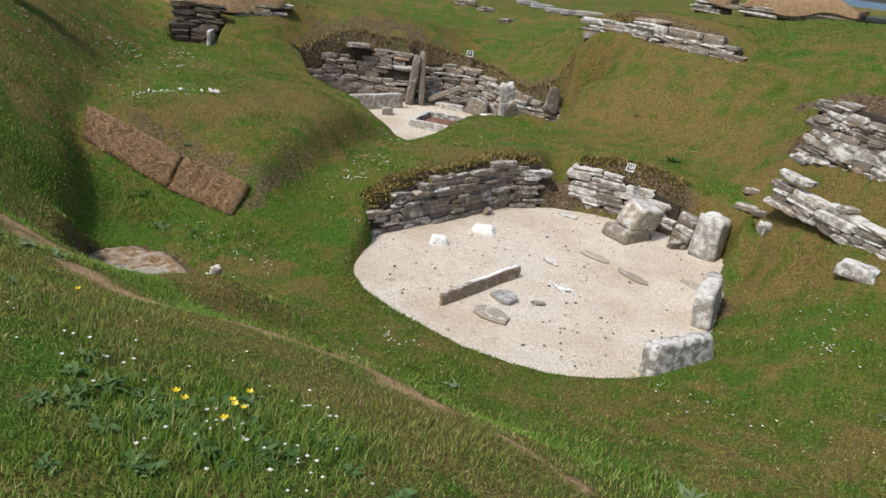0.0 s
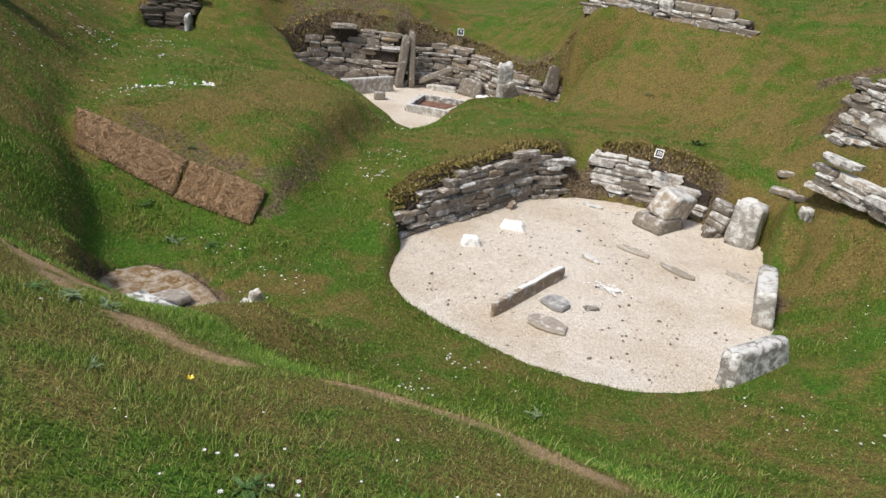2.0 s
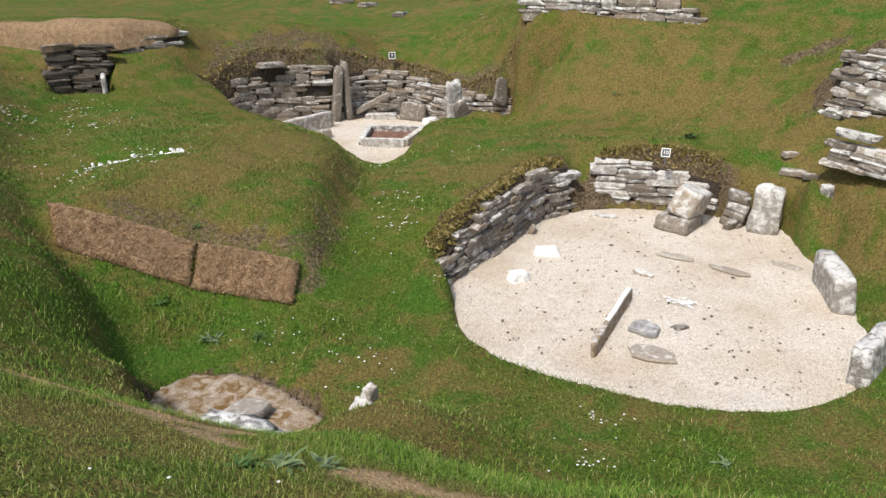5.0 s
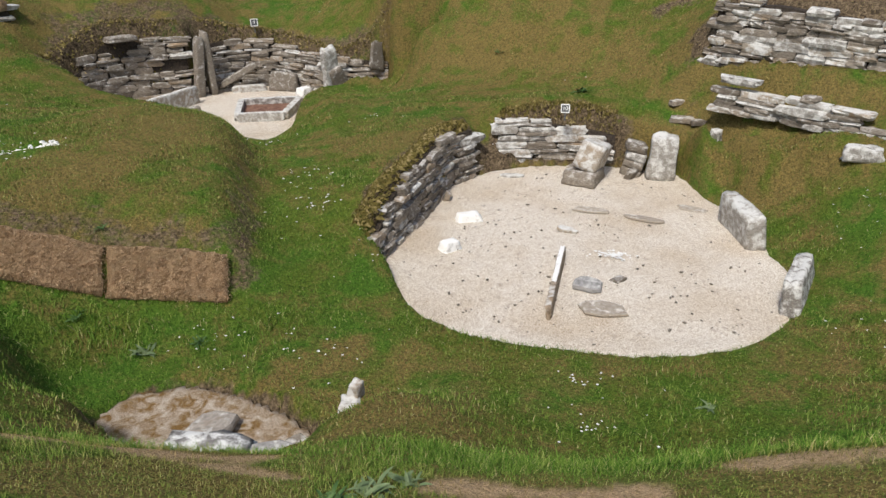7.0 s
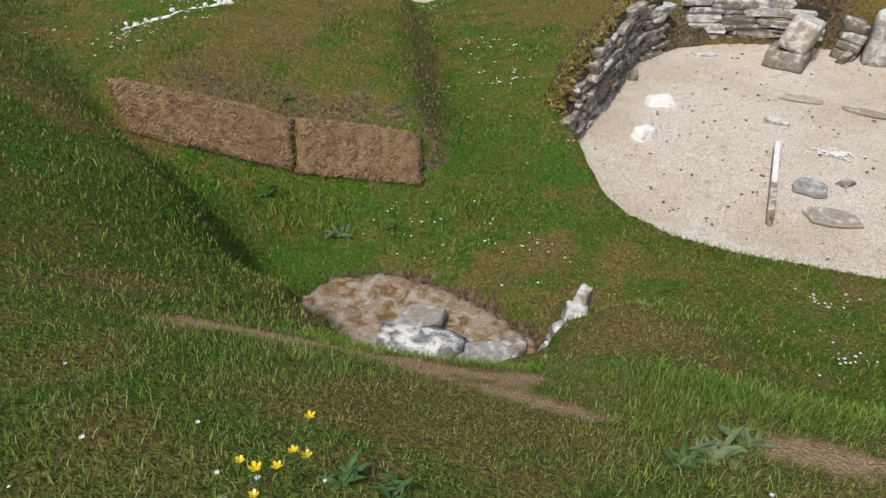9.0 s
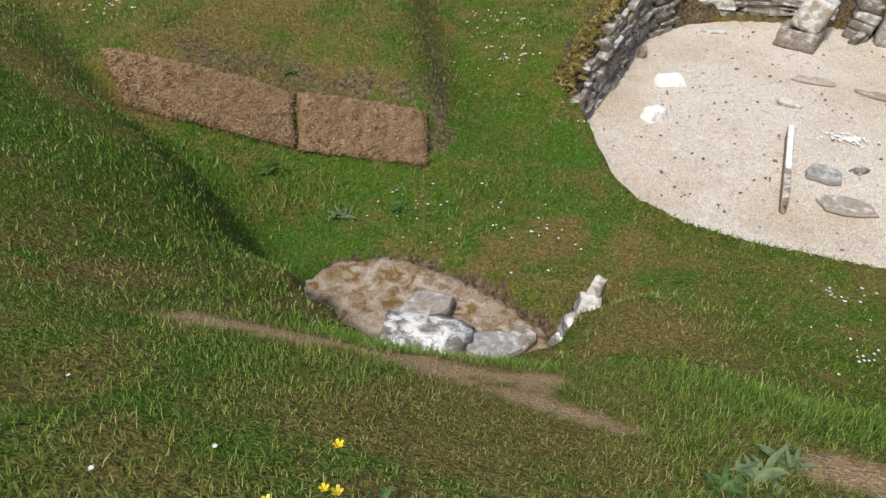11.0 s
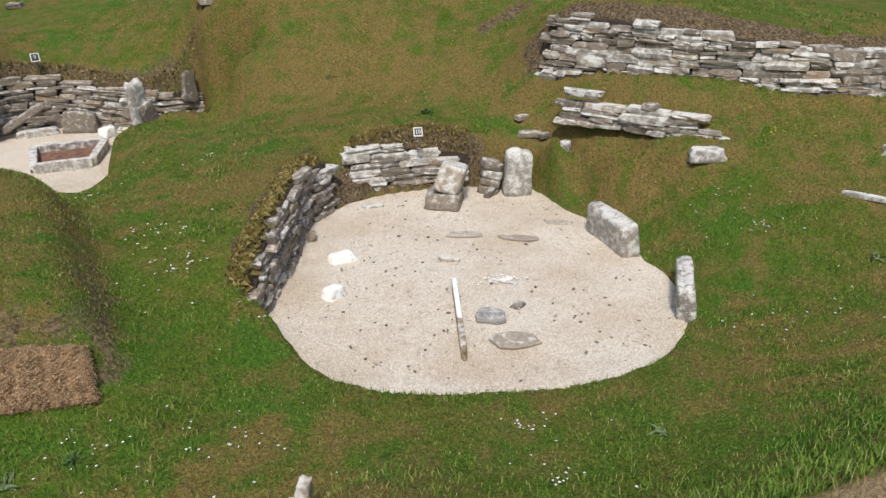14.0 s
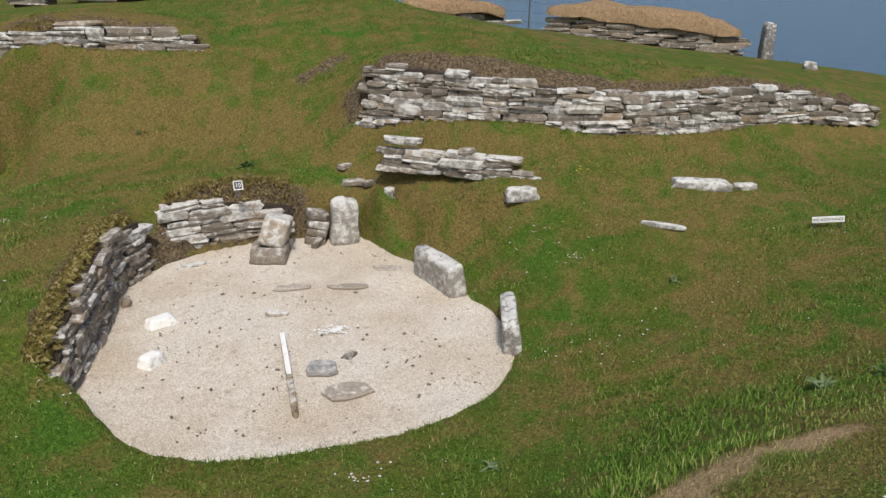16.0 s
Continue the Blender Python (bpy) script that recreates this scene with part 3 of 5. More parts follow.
tagged(ground, "mown green turf over mounds, banks and hollows", "ground", kind="structure")


def gz(x, y):
    """Height of the drawn ground sheet at a place."""
    i = int(np.clip(np.searchsorted(xs, x) - 1, 0, len(xs) - 2))
    j = int(np.clip(np.searchsorted(ys, y) - 1, 0, len(ys) - 2))
    u, v = (x - xs[i]) / (xs[i + 1] - xs[i]), (y - ys[j]) / (ys[j + 1] - ys[j])
    return float((GZ[j, i] * (1 - u) + GZ[j, i + 1] * u) * (1 - v) + (GZ[j + 1, i] * (1 - u) + GZ[j + 1, i + 1] * u) * v)


def floor_sheet(name, poly, z, grow, material, label, rise=0.012, step=0.05):
    px, py = [p[0] for p in poly], [p[1] for p in poly]
    fx, fy = np.arange(min(px) - 0.4, max(px) + 0.4, step), np.arange(min(py) - 0.4, max(py) + 0.4, step)
    X, Y = np.meshgrid(fx, fy)
    s = signed(X, Y, poly)
    Z = z + rise * (wave(X, Y, 5) - 0.5) + 0.5 * rise * (wave(X, Y, 23) - 0.5) + 0.02 * smooth(s, -0.35, 0)
    Z = np.where(s > grow, z - 0.3, Z)
    ob = new(name, grid_mesh(name, fx, fy, Z))
    ob.data.materials.append(material)
    return tagged(ob, label, "floor", kind="structure")


floor_sheet("floor_hut", HUT, 0.0, 0.2, SAND, "pale shell sand floor of a roofless round hut")
floor_sheet("floor_house_nine", HOUSE9, 0.0, 0.15, SAND, "pale shell sand floor of a sunken stone house")

PITFLOOR, pit_nt, pit_b = nodes_of("mossy_shell_floor", 0.95, 0.1)
pit_p = position(pit_nt)
pit_fine = noise_node(pit_nt, 110, 6, pit_p)
pit_moss = ramp(pit_nt, pit_fine, [(0.3, (0.09, 0.052, 0.018)), (0.7, (0.29, 0.175, 0.065))])
pit_pale = ramp(pit_nt, pit_fine, [(0.3, (0.28, 0.22, 0.16)), (0.7, (0.60, 0.53, 0.44))])
paint(pit_nt, pit_b, mix(pit_nt, ramp(pit_nt, noise_node(pit_nt, 9, 12, pit_p, 1.2), BW(0.36, 0.66)), pit_moss, pit_pale))
bump(pit_nt, pit_b, pit_fine, 0.5, 0.012)
floor_sheet("floor_pit", PIT, 0.0, 0.06, PITFLOOR, "brown and whitish earth floor of a small pit", rise=0.004)

# the sea beyond the shore
sea_m, sea_nt, sea_b = nodes_of("sea_water", 0.25, 0.5)
sea_b.inputs["Base Color"].default_value = (0.055, 0.115, 0.19, 1)
sw = sea_nt.nodes.new("ShaderNodeMapping")
sw.inputs["Scale"].default_value = (1, 0.35, 1)
sea_nt.links.new(position(sea_nt), sw.inputs["Vector"])
bump(sea_nt, sea_b, noise_node(sea_nt, 0.55, 6, sw.outputs[0]), 0.9, 0.6)
bm = bmesh.new()
bmesh.ops.create_grid(bm, x_segments=8, y_segments=8, size=1500)
sea = part("water", bm, sea_m)
sea.location = (1540, 0, -5.6)
tagged(sea, "blue grey rippled sea beyond the shore", "sea", kind="structure")

# ---------------------------------------------------------------- stones
def rough_block(seed, cuts=1, rough=0.06, taper=0.0):
    """A unit block with worn, uneven faces, centred on its base."""
    rng = random.Random(seed)
    bm = bmesh.new()
    bmesh.ops.create_cube(bm, size=1)
    bmesh.ops.subdivide_edges(bm, edges=bm.edges[:], cuts=cuts, use_grid_fill=True)
    off = Vector((rng.random() * 50, rng.random() * 50, rng.random() * 50))
    for v in bm.verts:
        k = sum(abs(abs(c) - 0.5) < 1e-4 for c in v.co)
        v.co *= ({3: 0.86, 2: 0.95, 1: 1.0, 0: 1.0} if cuts == 1 else {3: 0.93, 2: 0.97, 1: 1.0, 0: 1.0})[k]
        n = noise.noise_vector(v.co * (1.3 + cuts * 0.25) + off)
        v.co += rough * n + (rough * 0.35 * noise.noise_vector(v.co * 5 + off) if cuts > 1 else Vector())
        v.co.x *= 1 - taper * (v.co.z + 0.5)
        v.co.y *= 1 - taper * (v.co.z + 0.5)
        v.co.z += 0.5
    return bm


STONE_MESH = {}


def stone_mesh(material, i, cuts=1):
    key = (material.name, i, cuts)
    if key not in STONE_MESH:
        bm = rough_block(i * 7 + 3, cuts, 0.16)
        for f in bm.faces:
            f.smooth = cuts > 1
        me = bpy.data.meshes.new("stone")
        bm.to_mesh(me)
        bm.free()
        me.materials.append(material)
        STONE_MESH[key] = me
    return STONE_MESH[key]


def dry_stone_wall(name, line, heights, label, seed, depth=0.3, course=(0.05, 0.11), length=(0.16, 0.5), lean=0.08, material=None, pale=0.25, core=True, ragged=0.04, gaps=()):
    """Coursed flagstones on a smooth line; its face is to the right of the line's direction. heights: at even steps along the line."""
    rng = random.Random(seed)
    material = material or FLAG
    pts = spline(line, 0.06)
    acc = [0.0]
    for a, b in zip(pts, pts[1:]):
        acc.append(acc[-1] + (b - a).length)
    total = acc[-1]

    def at(s):
        s = min(max(s, 0), total)
        i = min(int(np.searchsorted(acc, s, "right")) - 1, len(pts) - 2)
        u = (s - acc[i]) / max(acc[i + 1] - acc[i], 1e-6)
        d = pts[i + 1] - pts[i]
        return pts[i].lerp(pts[i + 1], u), Vector((d.x, d.y, 0)).normalized()

    def high(s):
        u = s / total * (len(heights) - 1)
        i = min(int(u), len(heights) - 2)
        return heights[i] + (heights[i + 1] - heights[i]) * (u - i)

    root = new(name)
    tagged(root, label, "stone wall", kind="structure")
    if core:
        bm = bmesh.new()
        rows = []
        n = max(6, int(total / 0.2))
        for i in range(n + 1):
            p, d = at(total * i / n)
            nrm = Vector((-d.y, d.x, 0))
            h = max(0.02, high(total * i / n) - 0.03)
            rows.append([bm.verts.new(p + nrm * o + Vector((0, 0, z))) for o, z in ((0.07, -0.15), (0.07 + lean * h, h), (depth, h), (depth, -0.15))])
        for a, b in zip(rows, rows[1:]):
            for k in range(4):
                bm.faces.new((a[k], a[(k + 1) % 4], b[(k + 1) % 4], b[k]))
        bm.faces.new(rows[0][::-1])
        bm.faces.new(rows[-1])
        bmesh.ops.recalc_face_normals(bm, faces=bm.faces[:])
        part("earth_core", bm, DARK, root, "dark earth packed behind the stones")
    z = 0.0
    while z < max(heights):
        ch = rng.uniform(*course)
        s = -rng.uniform(0, 0.2)
        while s < total:
            ln = min(rng.uniform(*length) * (1.25 if ch > 0.08 else 0.9), total * 0.9)
            mid = s + ln / 2
            s += ln + 0.008
            if mid < 0.02 or mid > total - 0.02 or z + ch * 0.6 > high(mid) + rng.uniform(-ragged, ragged):
                continue
            if any(mid + ln * 0.35 > g[0] and mid - ln * 0.35 < g[1] and z + ch > g[2] and z < g[3] for g in gaps):
                continue
            hh, split = ch, 1
            if ch > 0.085 and rng.random() < 0.3:
                hh, split = ch / 2, 2
            for q in range(split):
                p, d = at(mid)
                nrm = Vector((-d.y, d.x, 0))
                zz = z + q * hh
                dp = depth * rng.uniform(0.55, 0.8)
                m = material if rng.random() > pale else FLAG_PALE
                st = new("stone", stone_mesh(m, rng.randrange(14)))
                st.parent = root
                yaw = math.atan2(d.y, d.x) + rng.uniform(-0.05, 0.05) + (math.pi if rng.random() < 0.5 else 0)
                o = dp / 2 + lean * zz + rng.uniform(-0.035, 0.03)
                st.matrix_basis = Matrix.LocRotScale(p + nrm * o + Vector((0, 0, zz)), Euler((rng.uniform(-0.04, 0.04), rng.uniform(-0.05, 0.05), yaw)), (ln * 1.05, dp, hh * rng.uniform(0.95, 1.25)))
        z += ch
    return root


def loose_stone(name, at, size, yaw=0, seed=1, material=None, label="", tilt=(0, 0), cuts=5, rough=0.07, taper=0.06, category="stone", sink=0.02, group="", z=None):
    """One separate worn stone or slab resting on, and a little sunk into, what is under it."""
    bm = rough_block(seed, cuts, rough, taper)
    for v in bm.verts:
        v.co.x, v.co.y, v.co.z = v.co.x * size[0], v.co.y * size[1], v.co.z * size[2]
    for f in bm.faces:
        f.smooth = True
    ob = part(name, bm, material or FLAG)
    base = gz(at[0], at[1]) if z is None else z
    ob.matrix_basis = Matrix.LocRotScale((at[0], at[1], base - sink), Euler((radians(tilt[0]), radians(tilt[1]), radians(yaw))), None)
    return tagged(ob, label, category, group)


def flat_stone(name, at, size, yaw, seed, material, label, thick=0.035, z=0.0, sink=0.0, tilt=(0, 0), category="stone"):
    """A flat flag with an irregular outline and chipped edges."""
    rng = random.Random(seed)
    n = 11
    ring = []
    for i in range(n):
        a = 2 * math.pi * i / n
        r = 0.5 * (1 + rng.uniform(-0.14, 0.12)) / max(abs(math.cos(a)), abs(math.sin(a))) ** 0.45
        ring.append((math.cos(a) * r * size[0], math.sin(a) * r * size[1]))
    bm = bmesh.new()
    rows = []
    for s, h in ((0.97, 0), (1.0, 0.5), (0.95, 0.9), (0.82, 1.0)):
        rows.append([bm.verts.new((x * s, y * s, thick * (h + (0.1 * rng.random() if h > 0.8 else 0)))) for x, y in ring])
    for a, b in zip(rows, rows[1:]):
        for i in range(n):
            bm.faces.new((a[i], a[(i + 1) % n], b[(i + 1) % n], b[i]))
    bm.faces.new(rows[-1])
    bm.faces.new(rows[0][::-1])
    ob = part(name, bm, material)
    ob.matrix_basis = Matrix.LocRotScale((at[0], at[1], z - sink), Euler((radians(tilt[0]), radians(tilt[1]), radians(yaw))), None)
    return tagged(ob, label, category)


# hut walls
dry_stone_wall("wall_hut_west", WALL_L, [0.25, 0.56, 0.7, 0.72, 0.74, 0.7], "curved dry-stone hut wall of grey flags under turf", 11, depth=0.3, course=(0.05, 0.11), length=(0.14, 0.46), pale=0.12, ragged=0.06)
dry_stone_wall("wall_hut_north", WALL_R, [0.66, 0.6, 0.58, 0.52, 0.45], "low dry-stone hut wall with lichened flags", 12, depth=0.32, course=(0.08, 0.15), length=(0.25, 0.6), pale=0.4)
dry_stone_wall("wall_east", EWALL, [0.88, 1.0, 0.95, 0.84, 0.72, 0.62, 0.62, 0.66, 0.6, 0.42, 0.3], "long lichened dry-stone wall under a turf bank", 13, depth=0.34, course=(0.055, 0.14), length=(0.15, 0.5), pale=0.42)

dry_stone_wall("wall_ledge", LEDGE, [0.36, 0.42, 0.27, 0.4, 0.24, 0.34, 0.2], "short step of lichened flags below a longer wall", 14, depth=0.26, course=(0.06, 0.12), length=(0.2, 0.5), pale=0.6, ragged=0.09, core=False)
dry_stone_wall("wall_upper", UPPER, [0.42, 0.46, 0.48, 0.47, 0.4, 0.24], "lichened dry-stone wall on the brow under turf", 15, depth=0.34, course=(0.06, 0.15), length=(0.22, 0.6), pale=0.45)
dry_stone_wall("wall_nine_west", NINE_W, [0.5, 0.66, 0.9, 1.22, 1.16, 1.12, 1.14], "tall dry-stone house wall with a wall cupboard", 16, depth=0.36, course=(0.07, 0.14), length=(0.16, 0.42), pale=0.03,
               gaps=((1.36, 1.66, 0.98, 1.22), (2.26, 2.54, 0.52, 0.73)))
dry_stone_wall("wall_nine_east", NINE_E, [0.95, 1.0, 0.95, 0.85, 0.8, 0.75, 0.65, 0.5], "dry-stone house wall with fallen flags under turf", 17, depth=0.36, course=(0.05, 0.11), length=(0.2, 0.55), pale=0.15)


# ---------------------------------------------------------------- the round hut's stones
loose_stone("stone_block", (3.38, 9.5), (0.6, 0.5, 0.2), 38, 5, FLAG, "thick grey slab under a leaning block", (0, 3), rough=0.05, z=0.0)
loose_stone("leaning_block", (3.48, 9.55), (0.56, 0.36, 0.40), 38, 6, FLAG_PALE, "thick white-lichened block leaning on a slab", (16, 10), rough=0.05, z=0.17)
loose_stone("standing_block", (4.45, 9.12), (0.40, 0.34, 0.64), -40, 7, FLAG_PALE, "upright rounded block, white lichen above, brown below", (0, 2), rough=0.08, taper=0.1, z=0.0)
for k, (dx, h) in enumerate(((0.0, 0.14), (0.03, 0.13), (0.06, 0.12), (0.04, 0.1))):
    loose_stone("piled_flag", (4.17 + dx * 0.5, 9.42 - dx * 0.3), (0.3, 0.24, 0.12), -60 + 12 * k, 60 + k, FLAG if k != 2 else FLAG_PALE, "brown and grey flag in a small pile beside the standing block",
                (8, 14), z=0.02 + 0.12 * k, cuts=3, group="flags piled by the standing block")
loose_stone("propped_stone", (4.05, 9.3), (0.2, 0.1, 0.16), 20, 66, FLAG, "small brown stone propped on the sand", (20, 0), z=0.0, cuts=3)
loose_stone("upright_slab", (3.93, 7.08), (0.9, 0.22, 0.44), 66, 8, FLAG_PALE, "thick upright slab white with lichen at the sand's edge", (-6, 0), rough=0.045, taper=0.04, z=0.0)
loose_stone("upright_slab", (3.26, 5.68), (0.98, 0.2, 0.38), 32, 9, FLAG_PALE, "smaller upright slab white with lichen at the sand's edge", (-8, 0), rough=0.08, taper=0.2, z=0.0)
slab = loose_stone("edge_slab", (1.24, 6.98), (1.4, 0.06, 0.17), 50, 10, FLAG, "thin grey-brown slab set on edge in the sand", (-4, 0), cuts=7, rough=0.035, taper=0.0, z=0.0)
bm = rough_block(77, 5, 0.06)
for v in bm.verts:
    v.co = Vector((v.co.x * 0.86 + 0.24, v.co.y * 0.05, v.co.z * 0.02 + 0.162 + 0.006 * math.sin(9 * v.co.x)))
part("lichen_crust", bm, FLAG_WHITE, slab, "crust of white lichen along the top edge")
loose_stone("small_boulder", (0.64, 8.27), (0.25, 0.18, 0.13), 10, 21, FLAG_WHITE, "small white stone lying on the sand", z=0.0, rough=0.07, taper=0.3)
loose_stone("small_boulder", (1.24, 8.94), (0.36, 0.2, 0.11), -15, 22, FLAG_WHITE, "flat white stone lying on the sand", z=0.0, rough=0.08, taper=0.3)
loose_stone("pebble", (1.91, 6.8), (0.18, 0.13, 0.045), 10, 23, FLAG, "small brown stone sunk in the sand", z=0.0, rough=0.14, taper=0.25)
flat_stone("flat_flag", (1.52, 6.82), (0.34, 0.27), -50, 31, FLAG_GREY, "blue-grey flat flag lying on the sand", thick=0.05, z=0.008)
flat_stone("flat_flag", (1.36, 6.35), (0.48, 0.27), -35, 32, FLAG_SANDY, "pale grey flat flag half sunk in the sand", thick=0.03, z=0.012)
flat_stone("flat_flag", (2.55, 10.08), (0.34, 0.13), -30, 33, FLAG_PALE, "narrow pale flag on the sand by the hut wall", thick=0.03)
flat_stone("flat_flag", (2.78, 8.48), (0.46, 0.16), -42, 34, FLAG_SANDY, "brownish flag nearly buried in the sand", thick=0.025, z=0.008)
flat_stone("flat_flag", (3.2, 7.95), (0.5, 0.12), -52, 35, FLAG_SANDY, "narrow brownish flag nearly buried in the sand", thick=0.03, z=0.008)
flat_stone("flat_flag", (3.98, 7.95), (0.4, 0.16), -60, 36, FLAG_SANDY, "pale grey flag on the sand beside the upright slab", thick=0.025)
flat_stone("flat_flag", (2.15, 8.1), (0.26, 0.1), -45, 37, FLAG_PALE, "small tilted pale flag on the sand", thick=0.04, tilt=(8, 6))
loose_stone("small_boulder", (1.26, 9.65), (0.16, 0.08, 0.14), 60, 38, FLAG, "small dark stone leaning by the hut wall", (18, 0), z=0.0, cuts=3)
rs = random.Random(40)
bm = bmesh.new()
for _ in range(480):
    u = rs.uniform(-0.5, 0.5)
    x, y = -3.74 + 1.12 * u, 10.56 + 0.13 * u + rs.gauss(0, 0.028)
    r = rs.uniform(0.012, 0.03)
    bmesh.ops.create_cube(bm, size=1, matrix=Matrix.LocRotScale((x, y, gz(x, y) + r * 0.8), Euler((rs.uniform(-0.5, 0.5), rs.uniform(-0.5, 0.5), rs.random() * 6)), (r * 1.8, r * 1.3, r)))
tagged(part("shell_strip", bm, FLAG_WHITE), "narrow strip of white pebbles in a turf slot", "pebbles", kind="stuff")
rs = random.Random(39)
bm = bmesh.new()
for _ in range(150):
    a, q = rs.random() * 2 * math.pi, abs(rs.gauss(0, 0.5))
    r = rs.uniform(0.006, 0.022)
    x, y = 2.2 + math.cos(a) * q * 0.26 + math.sin(a) * q * 0.06, 7.29 + math.sin(a) * q * 0.13 - math.cos(a) * q * 0.12
    ring = [bm.verts.new((x + math.cos(t * 1.257 + a) * r * rs.uniform(0.6, 1.2), y + math.sin(t * 1.257 + a) * r * rs.uniform(0.6, 1.2), 0.018 + rs.uniform(0, 0.006))) for t in range(5)]
    bm.faces.new(ring)
tagged(part("shell_patch", bm, FLAG_WHITE), "patch of white crushed shell on the sand", "shell patch", kind="stuff")
loose_stone("marker_stone", (5.0, 8.72), (0.17, 0.15, 0.28), 20, 24, FLAG_PALE, "small upright stone in the grass", rough=0.1, taper=0.2)
loose_stone("white_boulder", (5.28, 6.72), (0.44, 0.24, 0.18), -52, 25, FLAG_PALE, "white boulder sunk in the grassy bank", sink=0.07, rough=0.12, taper=0.2)
loose_stone("sunken_slab", (6.85, 4.85), (0.85, 0.24, 0.14), -62, 26, FLAG_PALE, "long whitish slab showing through the grass bank", sink=0.05, rough=0.14, taper=0.2)
loose_stone("sunken_slab", (7.2, 4.35), (0.3, 0.16, 0.09), -40, 27, FLAG_PALE, "short whitish slab showing through the grass bank", sink=0.03, rough=0.12)
flat_stone("sunken_flag", (5.63, 4.9), (0.6, 0.1), -80, 28, FLAG_PALE, "thin grey flag edge showing in the grass", thick=0.05, z=gz(5.63, 4.9))

# the little pit
loose_stone("lichened_boulder", (-2.53, 5.84), (0.66, 0.52, 0.2), -28, 41, FLAG_SPOTTED, "grey boulder blotched with white lichen in the pit", (6, 5), rough=0.16, taper=0.22, z=-0.05)
flat_stone("flat_flag", (-2.42, 6.12), (0.4, 0.34), 35, 44, FLAG_GREY, "grey flat flag behind the pit's boulder", z=0.03, thick=0.07, tilt=(-8, 0))
flat_stone("flat_flag", (-2.07, 5.66), (0.38, 0.27), -10, 42, FLAG_GREY, "grey flat flag on the pit floor", z=0.02, thick=0.06)
flat_stone("flat_flag", (-1.88, 5.68), (0.22, 0.2), 30, 43, FLAG, "small brown flag on the pit floor", z=0.02, thick=0.05)
for k, (x, y, z, a, c) in enumerate(((-1.44, 5.58, 0.4, 0.11, 0.14), (-1.52, 5.53, 0.28, 0.19, 0.16), (-1.61, 5.54, 0.1, 0.16, 0.2), (-1.66, 5.56, 0.0, 0.12, 0.14))):
    loose_stone("kerb_stone", (x, y), (a, a * 0.85, c), 40 + 23 * k, 44 + k, FLAG_PALE if k < 2 else FLAG_SPOTTED, "whitish stone in a short row at the pit's edge", (6, -8), cuts=4, rough=0.14, taper=0.2, z=z, sink=0.0, group="stones at the pit's edge")

# ---------------------------------------------------------------- the sunken house beyond
loose_stone("stone_post", (-0.72, 16.98), (0.17, 0.2, 1.2), 15, 51, FLAG, "tall upright stone jamb in the house wall", (0, 6), z=0.0, rough=0.05)
loose_stone("stone_post", (-0.42, 17.1), (0.13, 0.2, 1.28), 15, 52, FLAG, "tall thin upright stone jamb in the house wall", (0, -3), z=0.0, rough=0.05)
loose_stone("standing_stone", (1.62, 15.45), (0.34, 0.16, 0.98), 20, 53, FLAG_PALE, "grey standing stone at the house's edge", (0, -4), z=0.1, rough=0.06, taper=0.1)
loose_stone("standing_stone", (1.86, 15.4), (0.34, 0.12, 0.62), 20, 54, FLAG, "lower standing stone leaning on the taller one", (0, -22), z=0.1, rough=0.06, taper=0.2)
loose_stone("leaning_flag", (2.55, 15.45), (0.34, 0.08, 0.55), 15, 55, FLAG, "pointed flag set upright on the low wall", (-6, 8), z=0.55, rough=0.08, taper=0.3)
loose_stone("bed_slab", (-1.42, 16.0), (1.55, 0.1, 0.36), 41, 56, FLAG_PALE, "long slab on edge, side of a stone bed", z=0.0, cuts=6, rough=0.035, taper=0.0)
loose_stone("square_block", (-1.05, 15.6), (0.24, 0.2, 0.17), 10, 57, FLAG, "small square stone block on the house floor", z=0.0, rough=0.05)
loose_stone("rough_slab", (0.95, 16.75), (0.62, 0.14, 0.4), -40, 58, FLAG, "broad brown slab leaning at the foot of the wall", (-10, 0), z=0.0)
loose_stone("rough_slab", (0.3, 17.05), (0.7, 0.2, 0.14), -5, 59, FLAG_PALE, "pale slab lying at the foot of the wall", z=0.0)
loose_stone("rough_slab", (0.15, 17.15), (0.85, 0.16, 0.12), -8, 67, FLAG, "long slab tilted against the wall", (0, -28), z=0.3)
loose_stone("rubble_stone", (1.2, 16.1), (0.26, 0.2, 0.2), 30, 68, FLAG_WHITE, "white lump of stone by the standing stone", z=0.0, rough=0.14)
loose_stone("lintel", (-2.03, 17.0), (0.56, 0.34, 0.09), 20, 69, FLAG, "flag spanning a dark opening in the wall", z=1.22)

HEARTH = make_plain("red_brown_earth", (0.12, 0.06, 0.04), (0.30, 0.17, 0.12), 14)
hearth = new("hearth")
tagged(hearth, "square hearth of pale kerb stones with red-brown earth", "hearth")
corners = [(-0.42, 14.75), (0.38, 14.5), (0.95, 15.5), (-0.12, 15.8)]
for (ax, ay), (bx, by) in zip(corners, corners[1:] + corners[:1]):
    bm = rough_block(int(ax * 100) + 300, 3, 0.05)
    ln = math.hypot(bx - ax, by - ay)
    for v in bm.verts:
        v.co = Vector((v.co.x * ln, v.co.y * 0.12, v.co.z * 0.16))
    k = part("kerb", bm, FLAG_PALE, hearth, "pale kerb stone")
    k.matrix_basis = Matrix.LocRotScale(((ax + bx) / 2, (ay + by) / 2, 0.0), Euler((0, 0, math.atan2(by - ay, bx - ax))), None)
bm = bmesh.new()
bmesh.ops.create_grid(bm, x_segments=12, y_segments=12, size=0.5)
